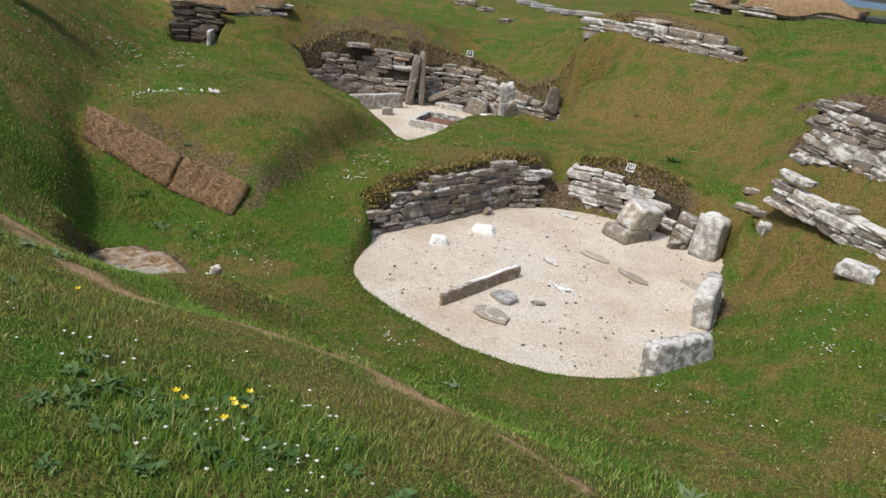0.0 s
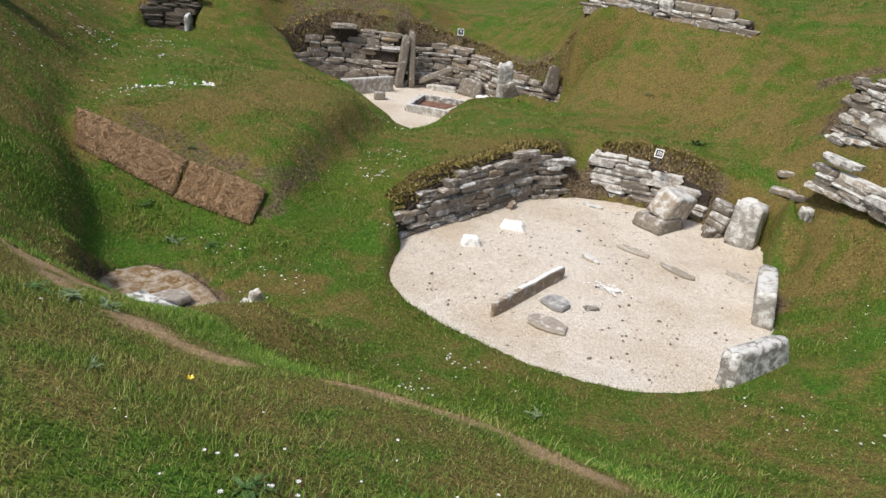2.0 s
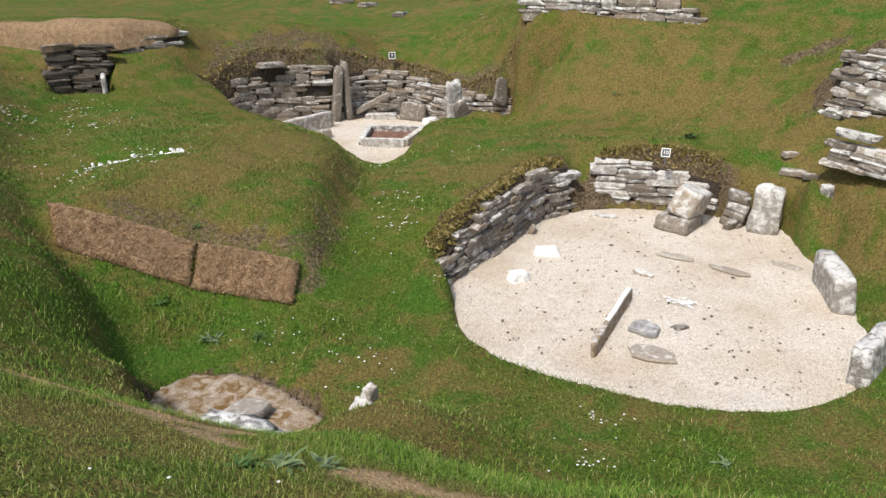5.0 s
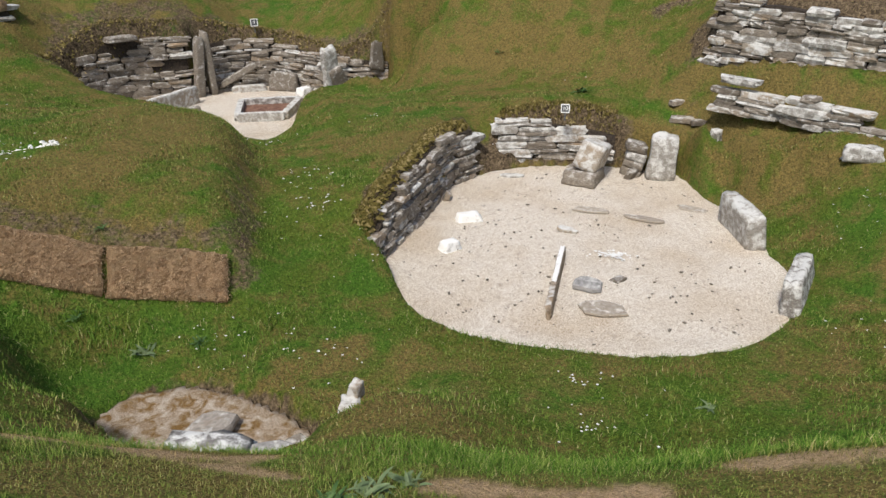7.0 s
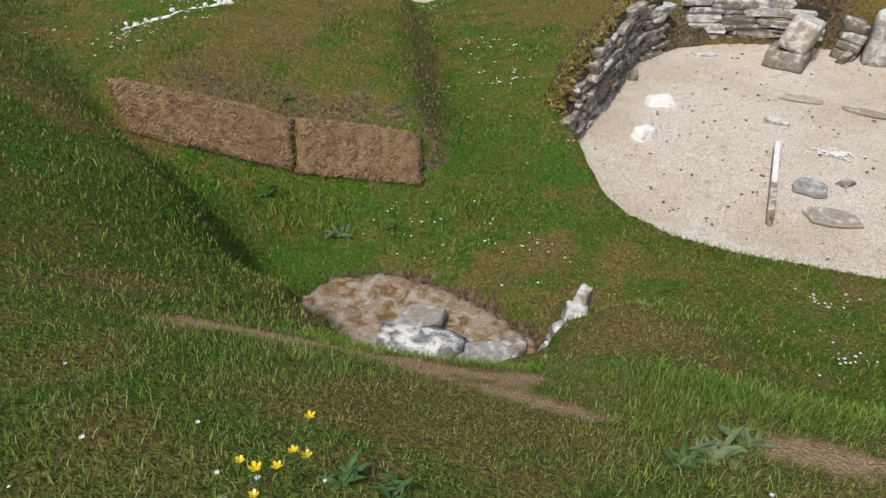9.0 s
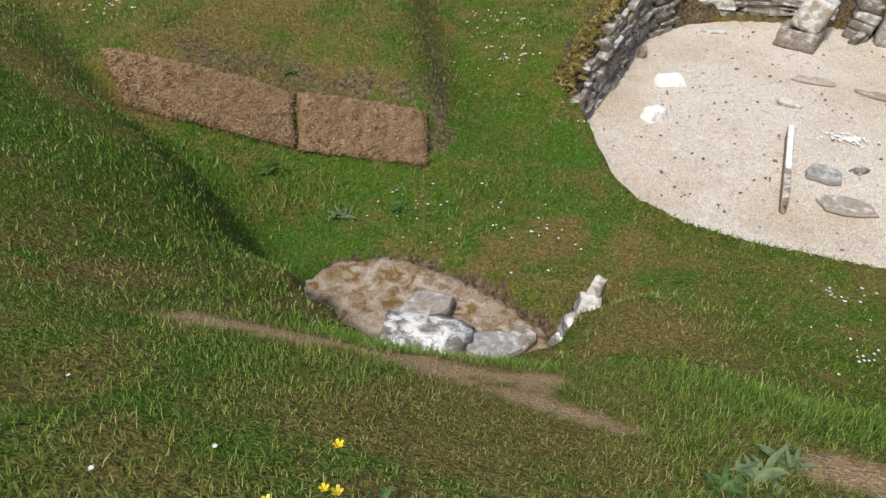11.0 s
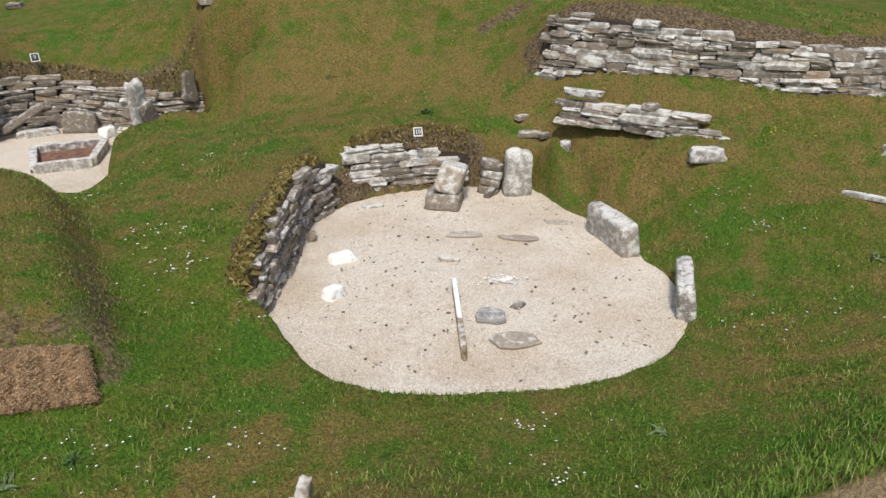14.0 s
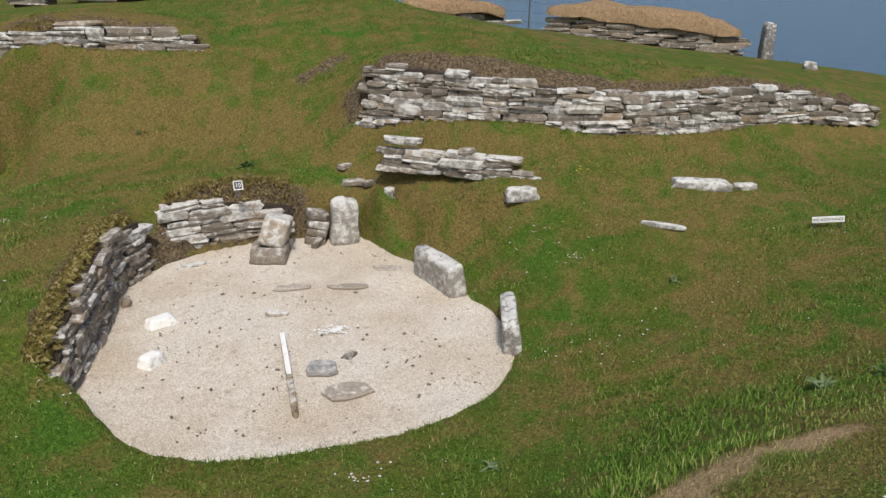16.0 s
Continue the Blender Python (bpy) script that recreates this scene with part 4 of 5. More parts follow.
for v in bm.verts:
    u, w = v.co.x + 0.5, v.co.y + 0.5
    a = Vector((*corners[0], 0)).lerp(Vector((*corners[1], 0)), u)
    c = Vector((*corners[3], 0)).lerp(Vector((*corners[2], 0)), u)
    v.co = a.lerp(c, w) + Vector((0, 0, 0.045 + 0.02 * noise.noise(v.co * 6)))
part("hearth_fill", bm, HEARTH, hearth, "red-brown earth bed")


# ---------------------------------------------------------------- dead turf mats on the bank
def turf_mat(head, foot, seed):
    """A thick fibrous mat pegged down a bank between its head and foot lines."""
    rng = random.Random(seed)
    bm = bmesh.new()
    nu, nv = max(8, int((Vector(head[0]) - Vector(head[-1])).length / 0.03)), 16
    hp, fp = spline(head, 0.05), spline(foot, 0.05)
    top = []
    for i in range(nu + 1):
        a, c = hp[min(int(i / nu * (len(hp) - 1)), len(hp) - 1)], fp[min(int(i / nu * (len(fp) - 1)), len(fp) - 1)]
        row = []
        for j in range(nv + 1):
            p = a.lerp(c, j / nv)
            g = gz(p.x, p.y)
            edge = min(i, nu - i, j, nv - j)
            p = p + Vector((0.02 * noise.noise(p * 14), 0, 0.03 * noise.noise(p * 11) if j in (0, nv) else 0))
            lift = (0.012 if edge == 0 else 0.035) + 0.01 * noise.noise(p * 7) + 0.006 * noise.noise(p * 31)
            row.append(bm.verts.new(Vector((p.x + 0.3 * lift, p.y - lift, max(p.z, g) + lift))))
        top.append(row)
    for a, c in zip(top, top[1:]):
        for j in range(nv):
            bm.faces.new((a[j], a[j + 1], c[j + 1], c[j])).smooth = True
    rim = [r[0] for r in top] + top[-1][1:] + [r[-1] for r in top[-2::-1]] + top[0][-2:0:-1]
    low = [bm.verts.new(v.co + Vector((0, 0.05, -0.09))) for v in rim]
    for i in range(len(rim)):
        bm.faces.new((rim[i], low[i], low[(i + 1) % len(rim)], rim[(i + 1) % len(rim)]))
    bmesh.ops.recalc_face_normals(bm, faces=bm.faces[:])
    top = [[v.co.copy() for v in r] for r in top]
    ob = part("turf_mat", bm, THATCH)
    verts, faces = [], []
    for _ in range(7000):
        u, w = rng.uniform(-0.015, 1.015), rng.random()
        i = min(max(u, 0), 1) * nu
        a = top[min(int(i), nu - 1)][min(int(w * nv), nv - 1)]
        c = top[min(int(i) + 1, nu)][min(int(w * nv) + 1, nv)]
        p = a.lerp(c, rng.random()) + Vector((rng.uniform(-0.02, 0.02), -0.004, rng.uniform(-0.012, 0.006)))
        d = Vector((rng.gauss(0, 0.022), -rng.uniform(0.0, 0.022), rng.gauss(-0.012, 0.016)))
        k = len(verts)
        verts += [p - Vector((0.0022, 0, 0)), p + Vector((0.0022, 0, 0.001)), p + d * 0.5 + Vector((0, -0.008, 0.006)), p + d]
        faces += [(k, k + 1, k + 2), (k + 2, k + 1, k + 3)]
    me = bpy.data.meshes.new("straw_fibre")
    me.from_pydata(verts, [], faces)
    me.materials.append(STRAW)
    fib = new("straw_fibre", me)
    fib.parent = ob
    fib["label"] = "loose dry grass fibres"
    fib["kind"] = "stuff"
    return tagged(ob, "brown dead turf mat laid on the bank", "turf mat", "turf mats on the bank")


turf_mat([(-1.88, 8.0, 0.58), (-2.35, 8.22, 0.64), (-2.88, 8.43, 0.69)], [(-1.97, 7.62, 0.27), (-2.45, 7.85, 0.29), (-2.97, 8.07, 0.33)], 1)
turf_mat([(-2.925, 8.45, 0.69), (-3.55, 8.6, 0.92), (-4.38, 8.84, 1.12)], [(-3.005, 8.09, 0.33), (-3.55, 8.2, 0.5), (-4.26, 8.45, 0.76)], 2)

# ---------------------------------------------------------------- grass, flowers and weeds
rngn = np.random.default_rng(7)


def height_of(x, y, sheet=GZ):
    i = np.clip(np.searchsorted(xs, x) - 1, 0, len(xs) - 2)
    j = np.clip(np.searchsorted(ys, y) - 1, 0, len(ys) - 2)
    u, v = (x - xs[i]) / (xs[i + 1] - xs[i]), (y - ys[j]) / (ys[j + 1] - ys[j])
    return (sheet[j, i] * (1 - u) + sheet[j, i + 1] * u) * (1 - v) + (sheet[j + 1, i] * (1 - u) + sheet[j + 1, i + 1] * u) * v


def grass(name, x0, x1, y0, y1, density, high, wide, near=None, far=None, label=""):
    """Blades strewn over a stretch of the ground, kept off the floors, walls and bare soil."""
    n = int((x1 - x0) * (y1 - y0) * density)
    x, y = rngn.uniform(x0, x1, n), rngn.uniform(y0, y1, n)
    d = seg_dist(x, y, [(2.0, -2.0), (0.85, -0.93), (-1.0, 0.4), (-2.5, 1.0), (-3.4, 2.3)])
    keep = np.ones(n, bool)
    if near is not None:
        keep &= d > near
    if far is not None:
        keep &= d < far
    keep &= height_of(x, y, CLEAR) > 0
    dry, soil, thatch = height_of(x, y, dry_m), height_of(x, y, soil_m), height_of(x, y, thatch_m)
    keep &= rngn.random(n) > soil * 0.5
    keep &= rngn.random(n) > thatch * 0.8
    x, y, dry, thatch = x[keep], y[keep], np.clip(dry[keep] * 0.65 + thatch[keep] + 0.8 * soil[keep], 0, 1), thatch[keep]
    n = len(x)
    z = height_of(x, y)
    tall = high * rngn.uniform(0.35, 1.15, n) * (0.55 + 0.8 * wave(x, y, 3.1) ** 1.5) * (1 - 0.35 * dry)
    # ranker growth at the foot of the banks
    lush = np.exp(-(seg_dist(x, y, [(2.6, 2.9), (0.6, 3.6), (-0.8, 4.0)]) / 0.45) ** 2) + np.exp(-(seg_dist(x, y, [(-1.9, 7.25), (-3.2, 7.7), (-4.2, 8.1)]) / 0.3) ** 2) \
        + np.exp(-(seg_dist(x, y, [(-3.6, 5.35), (-2.6, 5.0), (-1.6, 4.3), (-0.6, 3.4), (0.8, 2.7)]) / 0.2) ** 2)
    lush = lush + np.exp(-((x - 0.05) ** 2 + (y - 1.25) ** 2) / 0.4)
    tall = tall * (1 + 0.9 * lush)
    dry = np.clip(dry - 0.4 * lush, 0, 1)
    yaw, tip = rngn.uniform(0, 2 * math.pi, n), rngn.uniform(0.3, 1.3, n)
    w = wide * rngn.uniform(0.6, 1.3, n)
    cx, cy = np.cos(yaw), np.sin(yaw)
    lx, ly = -cy * tip * tall, cx * tip * tall
    base = np.stack([x, y, z - 0.006], -1)
    side = np.stack([cx * w / 2, cy * w / 2, np.zeros(n)], -1)
    mid = base + np.stack([lx * 0.3, ly * 0.3, tall * 0.62], -1)
    top = base + np.stack([lx, ly, tall], -1)
    co = np.stack([base - side, base + side, mid + side * 0.75, mid - side * 0.75, top], 1).reshape(-1, 3)
    o = (np.arange(n) * 5)[:, None]
    loops = np.concatenate([o + np.array([[0, 1, 2, 3]]), o + np.array([[3, 2, 4]])], 1).ravel()
    me = bpy.data.meshes.new(name)
    me.vertices.add(n * 5)
    me.vertices.foreach_set("co", co.ravel())
    me.loops.add(n * 7)
    me.loops.foreach_set("vertex_index", loops)
    me.polygons.add(n * 2)
    me.polygons.foreach_set("loop_start", (np.arange(n)[:, None] * 7 + np.array([[0, 4]])).ravel())
    me.update(calc_edges=True)
    me.attributes.new("dry", "FLOAT", "POINT").data.foreach_set("value", np.repeat(dry, 5).astype(np.float32))
    me.materials.append(BLADES)
    return tagged(new(name, me), label, "grass", kind="stuff")


grass("grass", -6.0, 4.0, -1.0, 6.0, 8500, 0.034, 0.0034, far=2.9, label="short mown grass on the crest of the bank")
grass("grass", -7.0, 9.0, -1.2, 12.5, 2100, 0.038, 0.0070, near=2.85, far=9.5, label="short mown grass round the huts")
grass("grass", -7.5, 10.5, 4.0, 19.0, 1250, 0.036, 0.009, near=9.3, label="rough grass on the farther mounds")



def fringe(name, line, top, seed, label, n_per_m=420):
    """Dry grass that hangs over the head of a wall."""
    rng = random.Random(seed)
    verts, faces = [], []
    pts = spline(line, 0.08)
    for i, p in enumerate(pts[:-1]):
        d = (pts[i + 1] - p)
        nrm = Vector((-d.y, d.x, 0)).normalized()
        for _ in range(int(d.length * n_per_m)):
            q = p + d * rng.random() + nrm * rng.uniform(0.1, 0.32)
            q.z = max(gz(q.x, q.y), p.z + 0.3 * top) - 0.01
            ln = rng.uniform(0.04, 0.12)
            out = -nrm * ln * rng.uniform(-0.2, 0.9) + d.normalized() * ln * rng.uniform(-0.5, 0.5)
            side = d.normalized() * 0.0022
            k = len(verts)
            verts += [q - side, q + side, q + out * 0.5 + Vector((0, 0, ln * 0.5)), q + out + Vector((0, 0, ln * rng.uniform(-0.1, 0.6)))]
            faces += [(k, k + 1, k + 2), (k + 2, k + 1, k + 3)]
    me = bpy.data.meshes.new(name)
    me.from_pydata(verts, [], faces)
    me.attributes.new("dry", "FLOAT", "POINT").data.foreach_set("value", np.full(len(verts), 0.85, np.float32))
    me.materials.append(BLADES)
    return tagged(new(name, me), label, "grass", kind="stuff")


fringe("dead_grass", WALL_L, 0.7, 1, "dead grass hanging over the hut wall", 1300)
fringe("dead_grass", WALL_R, 0.5, 2, "dead grass over the low hut wall", 1000)
fringe("dead_grass", EWALL, 0.7, 3, "dead grass along the turf bank above the wall", 900)
fringe("dead_grass", UPPER, 0.4, 4, "dead grass above the wall on the brow", 400)
fringe("dead_grass", NINE_W, 1.1, 5, "dead grass above the sunken house wall", 500)
fringe("dead_grass", NINE_E, 0.8, 6, "dead grass above the ruined house wall", 500)

PETAL_WHITE = make_plain("daisy_petal", (0.75, 0.75, 0.72), (0.86, 0.86, 0.84), 40, bumped=0)
PETAL_YELLOW = make_plain("buttercup_petal", (0.75, 0.52, 0.01), (0.85, 0.66, 0.02), 40, 0.35, 0.5, bumped=0)
STEM = make_plain("stem_green", (0.05, 0.10, 0.02), (0.10, 0.17, 0.04), 30, bumped=0)
LEAF = make_plain("weed_leaf", (0.035, 0.085, 0.018), (0.085, 0.16, 0.04), 25, 0.6, 0.35, 0.2)
LEAF_GREY = make_plain("silvery_leaf", (0.09, 0.14, 0.06), (0.18, 0.24, 0.11), 25, 0.6, 0.35, 0.2)


def flower_head(bm, c, r, petals, cup, rng):
    """Separate petals round a small middle."""
    mid = bm.verts.new(c + Vector((0, 0, -r * cup * 0.4)))
    a0 = rng.random() * 6
    for k in range(petals):
        a = a0 + 2 * math.pi * k / petals
        h = math.pi / petals * 0.9
        pts = [bm.verts.new(c + Vector((math.cos(a + s) * r * q, math.sin(a + s) * r * q, r * cup * q * q))) for s, q in ((-h * 0.9, 0.7), (-h * 0.4, 1.0), (h * 0.4, 1.0), (h * 0.9, 0.7))]
        bm.faces.new((mid, *pts))


def buttercup(x, y, tall, seed):
    rng = random.Random(seed)
    root = new("buttercup")
    root.location = (x, y, gz(x, y))
    tagged(root, "yellow buttercup on a thin green stem in the grass", "flower", "buttercups in the grass")
    bend = Vector((rng.uniform(-0.03, 0.03), rng.uniform(-0.03, 0.03), tall))
    bm = bmesh.new()
    rings = []
    for i in range(5):
        u = i / 4
        c = Vector((bend.x * u * u, bend.y * u * u, tall * u - 0.01))
        rings.append([bm.verts.new(c + Vector((math.cos(k * 2.094) * 0.0013, math.sin(k * 2.094) * 0.0013, 0))) for k in range(3)])
    for a, b in zip(rings, rings[1:]):
        for k in range(3):
            bm.faces.new((a[k], a[(k + 1) % 3], b[(k + 1) % 3], b[k]))
    part("stem", bm, STEM, root)
    bm = bmesh.new()
    flower_head(bm, bend, rng.uniform(0.0125, 0.0165), 5, 0.5, rng)
    part("petals", bm, PETAL_YELLOW, root, "five glossy yellow petals")


def daisies(name, spots, seed, label):
    """Drifts of small white heads on short stalks."""
    rng = random.Random(seed)
    bm = bmesh.new()
    for cx, cy, r, n, size in spots:
        for _ in range(n):
            a, q = rng.random() * 2 * math.pi, min(2.2, abs(rng.gauss(0, 0.75))) * r
            x, y = cx + math.cos(a) * q, cy + math.sin(a) * q
            p = Vector((x, y, gz(x, y) + rng.uniform(0.02, 0.045)))
            flower_head(bm, p, size * rng.uniform(0.5, 1.05), 7, 0.15, rng)
    ob = part(name, bm, PETAL_WHITE)
    return tagged(ob, label, "flowers", kind="stuff")


daisies("daisies", [(0.1, 1.3, 0.3, 22, 0.009), (0.4, 1.15, 0.3, 14, 0.009), (-0.5, 1.6, 0.5, 20, 0.009), (0.3, 1.7, 0.5, 8, 0.009), (-1.5, 1.4, 0.8, 14, 0.009), (-3.6, 3.3, 0.6, 10, 0.008),
                    (-2.4, 2.6, 0.9, 8, 0.008), (-4.0, 3.6, 0.6, 6, 0.008)], 3, "small white daisies in the near grass")
daisies("daisies", [(-0.75, 8.9, 0.35, 30, 0.015), (-0.55, 9.8, 0.35, 22, 0.015), (-0.5, 8.1, 0.4, 10, 0.013), (-1.4, 6.6, 0.5, 26, 0.012), (-2.2, 7.2, 0.5, 22, 0.012), (0.4, 5.3, 0.3, 20, 0.012),
                    (0.0, 4.7, 0.35, 16, 0.012), (4.6, 5.6, 0.45, 24, 0.013), (4.9, 6.3, 0.35, 14, 0.013), (3.2, 4.6, 0.6, 16, 0.012), (-4.3, 10.2, 0.45, 40, 0.016), (-3.7, 10.5, 0.5, 36, 0.016),
                    (4.4, 11.2, 0.4, 8, 0.014), (-0.4, 12.3, 0.5, 14, 0.016), (1.0, 11.6, 0.6, 10, 0.014), (4.2, 4.0, 0.8, 12, 0.012), (6.4, 3.0, 0.9, 10, 0.013)], 4, "white daisies scattered in the turf")
daisies("daisies", [(-6.6, 10.5, 1.2, 70, 0.02), (-6.0, 13.0, 1.0, 60, 0.02), (-5.2, 14.2, 0.7, 40, 0.02), (-7.5, 15.5, 1.5, 60, 0.024), (-4.8, 13.2, 0.8, 30, 0.018), (3.0, 18.5, 1.5, 30, 0.02)], 5, "white daisies over the far banks")

for k, (x, y) in enumerate(((0.16, 1.2), (0.2, 1.28), (0.07, 1.41), (0.17, 1.42), (-0.08, 1.33), (-0.05, 1.29), (-0.9, 2.2), (0.12, 1.33),
                            (-3.53, 3.5), (-3.51, 3.47), (-3.38, 3.52), (-3.42, 3.5), (-3.35, 3.65), (-3.5, 3.42), (-3.46, 3.45), (-1.97, 2.21), (-1.93, 2.26), (-2.0, 2.12), (-1.9, 2.18))):
    buttercup(x, y, 0.11 + 0.03 * math.sin(k * 2.3), 200 + k)
for k in range(16):
    rr = random.Random(900 + k)
    x, y = ((5.9, 6.0), (6.1, 6.3), (8.6, 12.2), (8.2, 12.6))[k % 4]
    x, y = x + rr.uniform(-0.35, 0.35), y + rr.uniform(-0.35, 0.35)
    buttercup(x, y, 0.14, 930 + k)


def weed(x, y, size, leaves, seed, grey=False, broad=0.24, label="", upright=0.9):
    """A rosette of arching pointed leaves, each folded along its rib."""
    rng = random.Random(seed)
    root = new("weed_plant")
    size *= 0.33
    leaves = int(leaves * 2)
    root.location = (x, y, gz(x, y))
    tagged(root, label or "low leafy green weed growing in the turf", "plant")
    for k in range(leaves):
        a = k * 2.4 + rng.uniform(-0.3, 0.3)
        ln, up = size * rng.uniform(0.45, 1.25), upright * rng.uniform(0.3, 1.5)
        bm = bmesh.new()
        rows = []
        for i in range(6):
            u = i / 5
            w = ln * broad * math.sin(math.pi * min(1, 0.12 + u * 0.88)) * 0.5
            c = Vector((ln * u * math.cos(up * (1 - u)), 0, ln * (math.sin(up) * u - 0.45 * u * u) + 0.015))
            rows.append([bm.verts.new(c + Vector((0, s * w, abs(s) * w * 0.35))) for s in (-1, 0, 1)])
        for p, q in zip(rows, rows[1:]):
            for j in range(2):
                bm.faces.new((p[j], p[j + 1], q[j + 1], q[j])).smooth = True
        lf = part("leaf", bm, LEAF_GREY if grey else LEAF, root)
        lf.rotation_euler = (rng.uniform(-0.5, 0.5), rng.uniform(-0.3, 0.3), a)
        lf.location = (rng.uniform(-0.5, 0.5) * size, rng.uniform(-0.5, 0.5) * size, 0)


DOCK, SILVER = "clump of broad green dock leaves in the turf", "low grey-green silverweed clump in the turf"
for x, y, s, n, g in ((4.15, 10.75, 0.34, 16, 0), (-2.9, 8.6, 0.2, 9, 0), (-2.75, 7.35, 0.3, 12, 1), (-2.3, 7.25, 0.25, 9, 0), (-3.25, 7.9, 0.26, 9, 0), (-2.06, 3.55, 0.26, 16, 1), (-2.22, 3.5, 0.22, 12, 0), (-1.85, 3.62, 0.2, 12, 1),
                      (-3.3, 3.5, 0.18, 14, 0), (-3.2, 3.42, 0.16, 12, 0), (-3.62, 3.4, 0.16, 10, 1), (-0.15, 1.2, 0.16, 12, 0), (0.3, 1.1, 0.18, 12, 0), (-0.55, 1.6, 0.18, 12, 0), (0.45, 1.35, 0.15, 9, 0), (0.1, 1.05, 0.18, 12, 0), (-0.35, 1.35, 0.18, 12, 0),
                      (2.45, 2.65, 0.3, 12, 1), (2.7, 2.3, 0.3, 12, 0), (3.1, 1.9, 0.3, 10, 1), (1.0, 4.6, 0.2, 8, 1), (4.6, 4.4, 0.25, 9, 1), (6.4, 7.9, 0.22, 9, 0), (7.0, 6.6, 0.2, 8, 0), (6.0, 9.9, 0.3, 12, 0),
                      (0.1, 1.6, 0.14, 8, 1), (-1.4, 2.4, 0.14, 8, 1), (3.9, 12.9, 0.25, 8, 0), (-3.95, 3.2, 0.14, 8, 0)):
    weed(x, y, s, n, int(abs(x * 131 + y * 57)) + n, bool(g), label=SILVER if g else DOCK)

# a patch of dark clover on the crest of the bank
rw = random.Random(71)
for k in range(26):
    weed(0.0 + rw.gauss(0, 0.42), 1.12 + rw.gauss(0, 0.2), rw.uniform(0.1, 0.17), 10, 700 + k, False, 0.4, "dark green clover clump in the near grass", 0.7)

# ---------------------------------------------------------------- signs
PLAQUE = make_plain("slate_plaque", (0.045, 0.048, 0.05), (0.07, 0.075, 0.08), 30, 0.5, 0.4, 0)
PAINT = make_plain("white_paint", (0.72, 0.72, 0.69), (0.84, 0.84, 0.82), 20, 0.55, 0.4, 0.05)
INK = make_plain("dark_lettering", (0.06, 0.06, 0.06), (0.10, 0.10, 0.10), 20, 0.6, 0.3, 0)


def box(bm, c, s):
    m = Matrix.LocRotScale(c, None, s)
    bmesh.ops.create_cube(bm, size=1, matrix=m)


def lettering(text, size, parent, material, at):
    cu = bpy.data.curves.new("lettering", "FONT")
    cu.body, cu.size, cu.align_x, cu.align_y, cu.extrude = text, size, "CENTER", "CENTER", 0.001
    cu.materials.append(material)
    ob = new("lettering", cu)
    ob.parent = parent
    ob.location = at
    ob["label"] = "painted characters"
    return ob


def number_sign(text, at, towards, size, label, lean=0):
    """A small square plate with a white rim on a stake, facing a place."""
    root = new("number_sign")
    tagged(root, label, "sign", "house number signs")
    root.matrix_basis = look(at, towards) @ pose(0, 0, 0, 0, 180, lean)
    bm = bmesh.new()
    box(bm, (0, 0, -0.006), (size, size, 0.012))
    bmesh.ops.bevel(bm, geom=bm.edges[:], offset=0.002, segments=1, affect="EDGES")
    part("plate", bm, PLAQUE, root, "dark plate")
    bm = bmesh.new()
    t, h = size * 0.1, size / 2
    for c, s in (((0, h - t / 2, 0.003), (size, t, 0.006)), ((0, -h + t / 2, 0.003), (size, t, 0.006)), ((h - t / 2, 0, 0.003), (t, size - 2 * t, 0.006)), ((-h + t / 2, 0, 0.003), (t, size - 2 * t, 0.006))):
        box(bm, c, s)
    part("rim", bm, PAINT, root, "white painted rim")
    lettering(text, size * 0.62, root, PAINT, (0, 0, 0.004))
    bm = bmesh.new()
    box(bm, (0, -size * 0.8, -0.02), (0.02, size * 1.1, 0.014))
    part("stake", bm, PLAQUE, root)


number_sign("10", (3.34, 10.0, 0.93), (0.4, 5.5, 3.4), 0.125, "small square number plate ten on a turf bank")
number_sign("9", (0.62, 17.42, 1.32), (0.0, 8.0, 3.6), 0.15, "small square number plate nine above a house wall")

board = new("notice_board")
tagged(board, "low white notice board with dark letters in the grass", "sign")
bz = gz(6.55, 3.22)
board.matrix_basis = look((6.55, 3.22, bz + 0.11), (2.2, 1.6, 1.6)) @ pose(0, 0, 0, 0, 180, -8)
bm = bmesh.new()
box(bm, (0, 0, 0), (0.36, 0.075, 0.014))
bmesh.ops.bevel(bm, geom=bm.edges[:], offset=0.003, segments=1, affect="EDGES")
part("panel", bm, PAINT, board)
lettering("NO ADMITTANCE", 0.04, board, INK, (0, 0, 0.009))
for sx in (-0.14, 0.14):
    bm = bmesh.new()
    box(bm, (sx, -0.09, -0.012), (0.02, 0.14, 0.012))
    part("peg", bm, PLAQUE, board)


